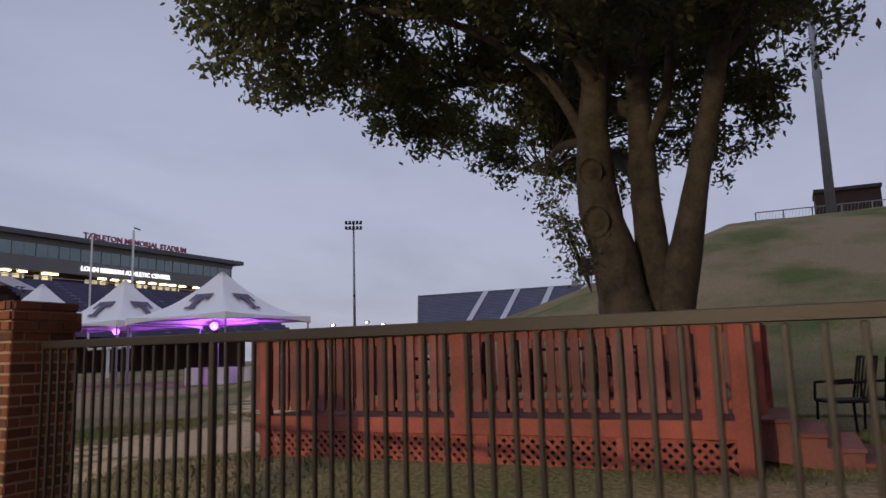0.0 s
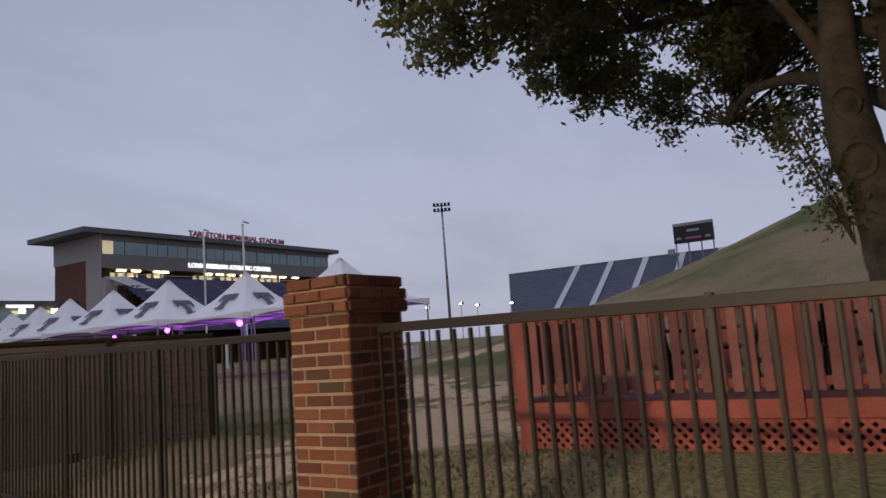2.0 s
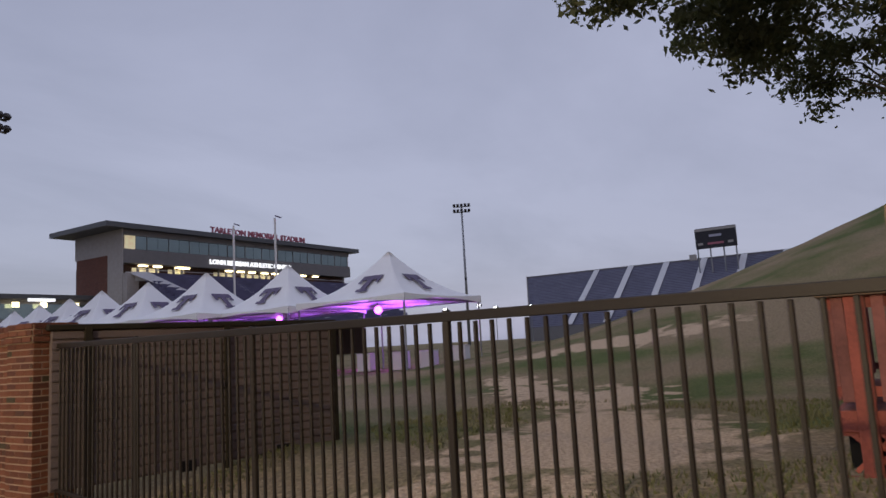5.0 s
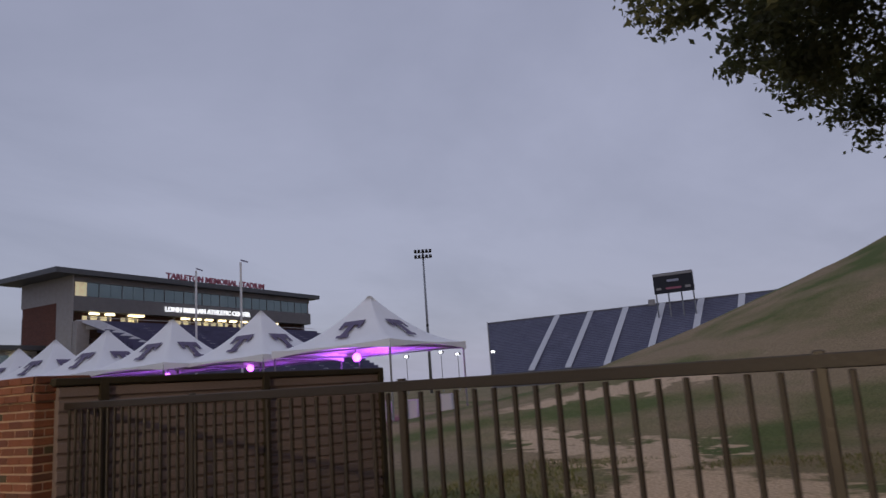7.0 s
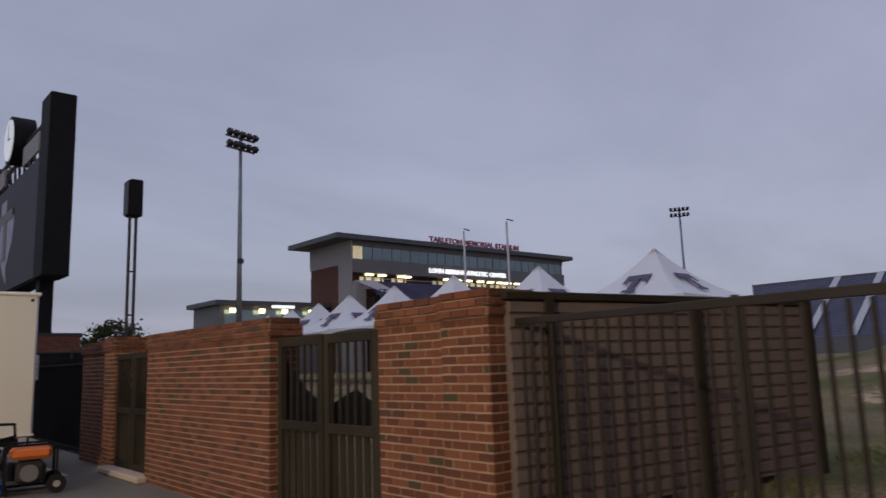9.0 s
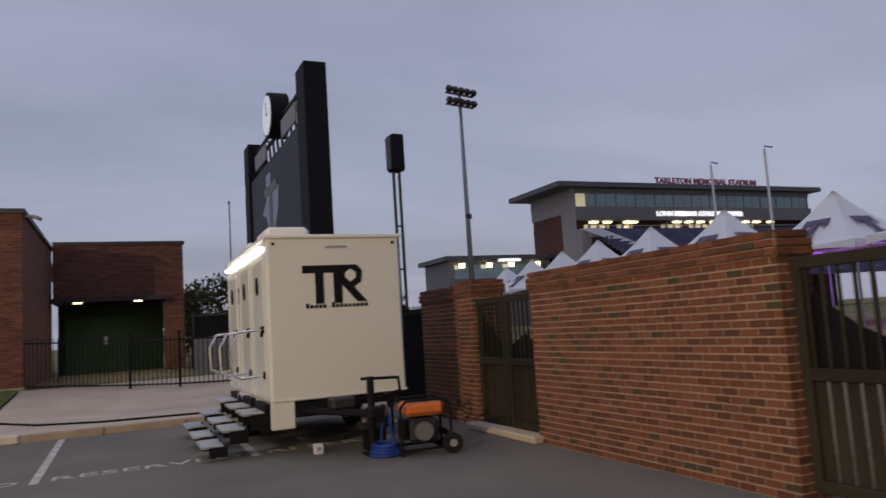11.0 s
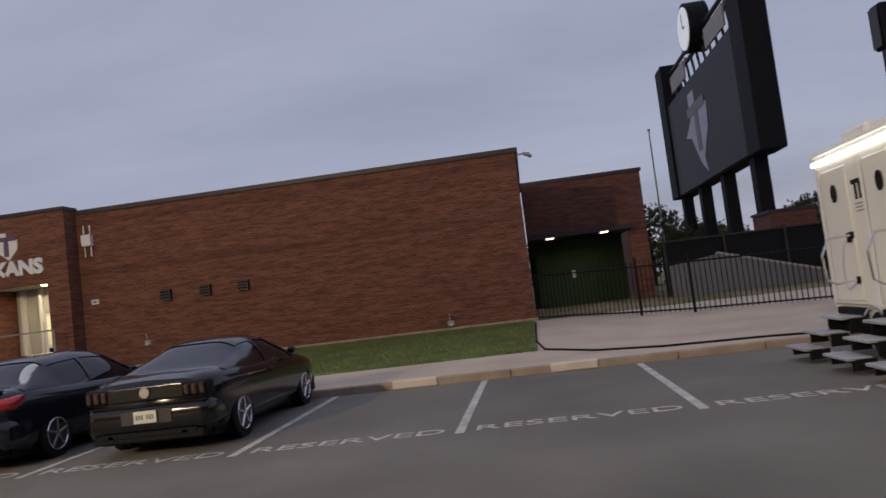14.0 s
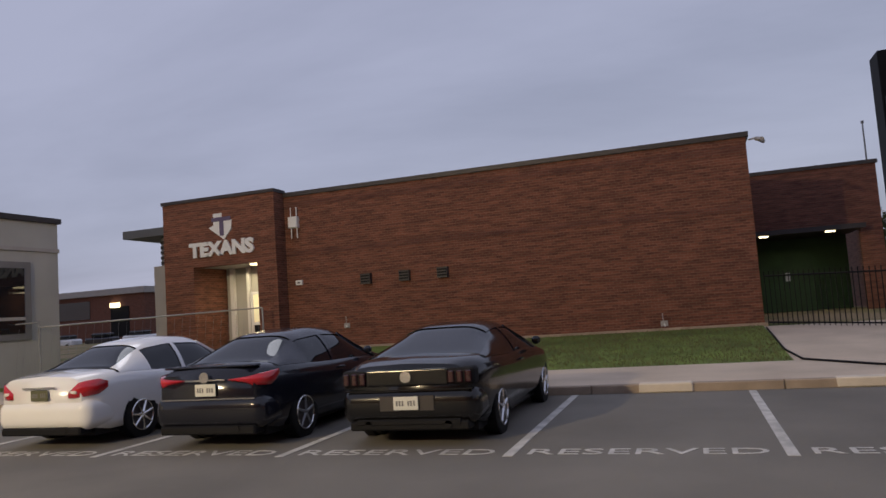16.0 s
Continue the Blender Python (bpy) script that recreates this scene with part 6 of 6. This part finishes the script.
def tail_coupe(c, zb):
    part("tail_panel", rbox(-0.52, 0.52, -0.03, 0.1, 0.71, 0.91, 0.025), "car_black", c)
    bm = bmesh.new()
    tube(bm, (0, -0.05, 0.82), (0, -0.03, 0.82), 0.068, seg=24)
    part("badge", bm, "chrome", c, "round bright badge")
    for s in (-1, 1):
        part("lamp_housing", rbox(s * 0.50, s * 0.84, -0.02, 0.2, 0.70, 0.91, 0.05), "black", c)
        for k in range(3):
            x = s * (0.56 + 0.105 * k)
            part("tail_lamp", B(x - 0.035, x + 0.035, -0.05, 0.0, 0.735, 0.875, bev=0.012), "taildark", c, "smoked red vertical lamp")
    part("trunk_line", B(-0.8, 0.8, -0.02, 0.02, 0.655, 0.67), "black", c)
    part("plate_recess", B(-0.34, 0.34, -0.058, -0.04, 0.43, 0.60), "coping", c)
    plate(c, 0.52, "plate")
    part("diffuser", B(-0.66, 0.66, -0.06, 0.0, 0.26, 0.33, bev=0.015), "black", c)


def wrapped_lamp(c, s, inner, bounds, material, label=""):
    """A lens that runs round a rear corner; bounds gives foot and head at 0 (inner end) and 1 (outer end)."""
    way = [(inner, -0.035), (0.60, -0.03), (0.67, -0.012), (0.735, 0.03), (0.785, 0.085), (0.825, 0.15), (0.848, 0.22), (0.862, 0.28)]
    bm = bmesh.new()
    rows = []
    for k, (x, y) in enumerate(way):
        u = k / (len(way) - 1)
        lo, hi = np.interp(u, [p[0] for p in bounds], [p[1] for p in bounds]), np.interp(u, [p[0] for p in bounds], [p[2] for p in bounds])
        ring = [(x - 0.01, y + 0.08, lo), (x + 0.004, y + 0.004, lo + 0.01), (x + 0.012, y - 0.008, (lo + hi) / 2), (x + 0.004, y + 0.004, hi - 0.01), (x - 0.01, y + 0.08, hi)]
        rows.append([bm.verts.new((s * a, b, z)) for a, b, z in ring])
    for p, q in zip(rows, rows[1:]):
        for i in range(4):
            bm.faces.new((p[i], p[i + 1], q[i + 1], q[i]))
    for e in (rows[0], rows[-1]):
        bm.faces.new(e)
    bmesh.ops.recalc_face_normals(bm, faces=bm.faces)
    return part("tail_lamp", bm, material, c, label, smooth=True)


def tail_navy(c, zb):
    for s in (-1, 1):
        wrapped_lamp(c, s, 0.34, ((0, 0.87, 0.90), (0.25, 0.80, 0.93), (0.7, 0.78, 0.96), (1, 0.90, 0.97)), "taillight", "red wedge tail lamp")
    part("chrome_bar", B(-0.3, 0.3, -0.05, -0.02, 0.875, 0.895), "chrome", c)
    bm = bmesh.new()
    tube(bm, (0, -0.06, 0.92), (0, -0.03, 0.92), 0.07, seg=20)
    part("badge", bm, "chrome", c)
    plate(c, 0.76, "plate", -0.03)
    part("trunk_line", B(-0.7, 0.7, -0.02, 0.02, 0.635, 0.65), "panel", c)


def tail_white(c, zb):
    for s in (-1, 1):
        lens = wrapped_lamp(c, s, 0.52, ((0, 0.70, 0.80), (0.3, 0.70, 0.93), (0.7, 0.73, 0.95), (1, 0.82, 0.90)), "taillight", "red tail lamp with clear strip")
        part("clear_strip", B(s * 0.56, s * 0.66, -0.042, -0.01, 0.765, 0.81, bev=0.01), "plate", lens)
    part("chrome_bar", B(-0.30, 0.30, -0.05, -0.02, 0.85, 0.875), "chrome", c)
    plate(c, 0.76, "plate_dark", -0.03)
    part("trunk_line", B(-0.7, 0.7, -0.02, 0.02, 0.605, 0.615), "panel", c)


W1 = [(0, 0.70), (0.06, 0.80), (0.25, 0.89), (0.9, 0.93), (2.4, 0.92), (3.7, 0.92), (4.3, 0.86), (4.6, 0.74), (4.8, 0.6)]
car("black_coupe", "black two-door coupe parked nose to the kerb", pose(-6.79, 25.62, 0), "car_black", 4.78, 1.87, 1.38,
    [(0, 0.92), (0.1, 0.98), (0.7, 1.02), (1.6, 0.98), (3.0, 0.98), (3.9, 0.90), (4.5, 0.76), (4.78, 0.58)],
    [(0.55, 1.0), (1.55, 1.35), (2.1, 1.385), (2.6, 1.36), (3.45, 0.99)], W1, tail_coupe, 0.90, 3.66, False)
W2 = [(0, 0.66), (0.06, 0.76), (0.25, 0.85), (0.9, 0.88), (2.4, 0.89), (3.7, 0.88), (4.3, 0.80), (4.65, 0.6)]
car("dark_sedan", "very dark blue four-door sedan with red tail lamps", pose(-9.5, 25.5, 0), "car_navy", 4.65, 1.78, 1.46,
    [(0, 0.98), (0.1, 1.04), (0.7, 1.05), (1.6, 1.0), (3.0, 0.97), (3.8, 0.92), (4.4, 0.76), (4.65, 0.55)],
    [(0.42, 1.03), (1.25, 1.40), (2.0, 1.46), (2.6, 1.42), (3.6, 0.97)], W2, tail_navy, 0.95, 3.65, True)
car("white_sedan", "white four-door sedan with large red tail lamps", pose(-12.37, 25.6, 0), "car_white", 4.8, 1.80, 1.47,
    [(0, 0.97), (0.1, 1.02), (0.8, 1.05), (1.6, 1.0), (3.0, 0.97), (3.8, 0.90), (4.5, 0.75), (4.8, 0.55)],
    [(0.62, 1.04), (1.35, 1.40), (2.0, 1.47), (2.7, 1.43), (3.7, 0.97)], [(p[0] * 1.03, p[1]) for p in W2], tail_white, 1.0, 3.72, False)
for k, x in enumerate((-73, -68.5, -64, -59.5)):
    v = thing("parked_van", "distant pale parked vehicle", "car", pose(x, 84 + k, 0), "distant parked vehicles")
    part("body", B(-1.9, 1.9, -0.85, 0.85, 0.35, 1.15, bev=0.18), "car_white" if k % 2 == 0 else "car_navy", v)
    part("cabin", B(-1.0, 1.2, -0.75, 0.75, 1.15, 1.65, bev=0.15), "carglass", v)
    for a in (-1.2, 1.2):
        part("wheel", tube(bmesh.new(), (a, -0.9, 0.32), (a, -0.7, 0.32), 0.32, seg=14), "rubber", v)

# street lamp that lights the lot from behind
sl = thing("street_lamp", "grey street lamp with a warm glowing head", "street lamp", pose(-15.6, 8.5, 0))
part("pole", tube(bmesh.new(), (0, 0, -0.1), (0, 0, 8), 0.09, 0.06), "galv", sl)
part("arm", tube(bmesh.new(), (0, 0, 7.95), (0.7, 0, 8.05), 0.04), "galv", sl)
part("head", B(0.35, 0.9, -0.15, 0.15, 7.95, 8.08, bev=0.03), "coping", sl)
part("lens", B(0.42, 0.84, -0.11, 0.11, 7.93, 7.95), "warm", sl)


# ---- gates ----
def gate(y0, y1, x, label, tarp):
    g = thing("board_gate", label, "gate", pose(x, (y0 + y1) / 2, 0))
    half = (y1 - y0) / 2
    for s in (-1, 1):
        a, b = (-half + 0.02, -0.015) if s < 0 else (0.015, half - 0.02)
        for y in (a, b - 0.09):
            part("stile", B(-0.03, 0.04, y, y + 0.09, 0.10, 2.02, bev=0.006), "gate", g)
        for z in (0.10, 1.0, 1.92):
            part("rail", B(-0.035, 0.035, a + 0.09, b - 0.09, z, z + 0.10, bev=0.006), "gate", g)
        n = 6
        for k in range(n):
            y = a + 0.13 + (b - a - 0.26) * k / (n - 1)
            part("bar", B(-0.012, 0.012, y - 0.012, y + 0.012, 1.1, 1.92), "gate", g)
            part("board", B(0.01, 0.03, y - 0.055, y + 0.05, 0.2, 1.0, bev=0.004), "gate", g)
        part("backing", slab(bmesh.new(), [(0.05, a + 0.05, 1.05), (0.05, b - 0.05, 1.05), (0.05, b - 0.05, 1.78 if s > 0 else 1.3), (0.05, (a + b) / 2, 1.45), (0.05, a + 0.05, 1.25)], (0.01, 0, 0)), "black", g, "dark torn mesh")
    return g


gate(16.9, 18.93, 6.2, "dark brown board double gate between brick walls", True)
gate(23.12, 24.95, 6.22, "dark brown board double gate beside a brick pillar", False)
tarp = thing("tarpaulin", "pale tarpaulin behind the gate", "tarpaulin", pose(9.5, 17.5, 0.3))
part("sheet", slab(bmesh.new(), [(0, -1.2, 0.4), (0, 2.4, 0.4), (0, 2.4, 1.62), (0, -1.2, 1.62)], (0.05, 0, 0)), "cream", tarp)
for y in (-1.2, 2.4):
    part("post", tube(bmesh.new(), (0.08, y, -0.4), (0.08, y, 1.62), 0.04), "coping", tarp)
sill = setting("gate_sill", B(5.95, 6.6, 23.0, 25.1, 0.0, 0.10, bev=0.02), "concrete", "concrete sill under the gate", "sill")

# ---- brick walls, piece by piece ----
BRICKS = {}


def brick_mesh(length, depth=0.014):
    key = (round(length, 2), depth)
    if key not in BRICKS:
        BRICKS[key] = mesh_of("brick", B(-key[0] / 2, key[0] / 2, -depth, 0.0, -0.0295, 0.0295, bev=0.004), "brick")
    return BRICKS[key]


def brick_face(parent, origin, turn, width, z0, z1, limit=None, name="brick"):
    """Running bond on a face that starts at origin and runs along local x; turn in degrees; past limit the pieces are joined."""
    mods, rest = 0, []
    m0 = Matrix.Translation(origin) @ Matrix.Rotation(radians(turn), 4, "Z")
    rows = int((z1 - z0) / 0.0745)
    for r in range(rows):
        z = z0 + (r + 0.5) * (z1 - z0) / rows
        x = -0.1 if r % 2 else 0.0
        while x < width - 0.01:
            a, b = max(0.0, x), min(width, x + 0.2)
            x += 0.2025
            if b - a < 0.03:
                continue
            m = m0 @ Matrix.Translation(((a + b) / 2, rng.uniform(-0.002, 0.001), z)) @ Matrix.Rotation(rng.uniform(-0.006, 0.006), 4, "Y")
            if limit is None or a < limit:
                q = part(name, brick_mesh(b - a - 0.009), "brick", parent)
                q.matrix_basis = m
            else:
                rest.append((m, b - a - 0.009))
    if rest:
        verts, faces = [], []
        for m, ln in rest:
            me = brick_mesh(ln)
            s = len(verts)
            verts += [tuple(m @ v.co) for v in me.vertices]
            faces += [tuple(i + s for i in p.vertices) for p in me.polygons]
        me = bpy.data.meshes.new("brickwork")
        me.from_pydata(verts, [], faces)
        me.materials.append(M["brick"])
        part("brickwork", me, "brick", parent, kind="stuff")


def pillar(name, label, x0, x1, y0, y1, top, faces="WS", limit=None):
    p = thing(name, label, "brick pillar", pose(0, 0, 0), kind="structure")
    part("core", B(x0 + 0.004, x1 - 0.004, y0 + 0.004, y1 - 0.004, -0.1, top - 0.02), "mortar", p, "pale mortar joints")
    cap = 0.225
    if "W" in faces:
        brick_face(p, (x0 + 0.012, y1, 0), -90, y1 - y0, 0.0, top - cap, limit)
        brick_face(p, (x0 - 0.02, y1 + 0.02, 0), -90, y1 - y0 + 0.04, top - cap, top - 0.075)
        brick_face(p, (x0 - 0.004, y1, 0), -90, y1 - y0, top - 0.075, top)
    if "S" in faces:
        brick_face(p, (x0, y0 + 0.012, 0), 0, x1 - x0, 0.0, top - cap)
        brick_face(p, (x0 - 0.02, y0 - 0.02, 0), 0, x1 - x0 + 0.04, top - cap, top - 0.075)
        brick_face(p, (x0, y0 - 0.004, 0), 0, x1 - x0, top - 0.075, top)
    part("cap_core", B(x0 - 0.012, x1 + 0.03, y0 - 0.012, y1 + 0.03, top - cap, top - 0.078), "mortar", p)
    part("cap_top", B(x0 + 0.005, x1, y0 + 0.005, y1, top - 0.02, top - 0.002), "brick", p)
    return p


pillar("wall_pillar_1", "orange-red brick pillar with corbelled cap", 4.59, 5.12, 6.47, 6.93, 2.215)
pillar("wall_pillar_2", "orange-red brick pillar beside the board gate", 6.10, 6.62, 15.32, 15.9, 2.26)
pillar("wall_pillar_3", "orange-red brick wall stub at the gate", 6.14, 6.55, 15.9, 16.87, 2.25, "W")
pillar("wall_pillar_4", "orange-red brick pillar behind the trailer", 6.16, 6.75, 25.0, 25.6, 2.34)
pillar("wall_1", "long orange-red brick wall with dark odd bricks", 6.095, 6.5, 18.97, 23.09, 2.275, "WS", 4.12)
pillar("wall_2", "brick wall in the shade behind the trailer", 6.25, 6.65, 25.6, 27.4, 2.3, "W", 0.0)

dark = thing("iron_fence", "black iron fence with mesh behind the trailer", "fence", pose(6.4, 27.4, 0))
part("mesh_panel", B(0.06, 0.08, 0, 8.0, 0.1, 2.0), "black", dark, "black privacy mesh")
for z in (0.15, 1.9):
    part("rail", B(-0.02, 0.02, 0, 8.0, z, z + 0.04), "black", dark)
for k in range(60):
    part("picket", B(-0.01, 0.01, 0.1 + k * 0.13, 0.12 + k * 0.13, 0.05, 2.05), "black", dark)


# unseen wall added behind the walk; its height keeps sky light off south-facing sides
setting("wall_south", B(-40, 22, -8.4, -8.0, -0.3, 14.0), "facade_dark", "unseen brick wall added to block sky light from the south", "wall")
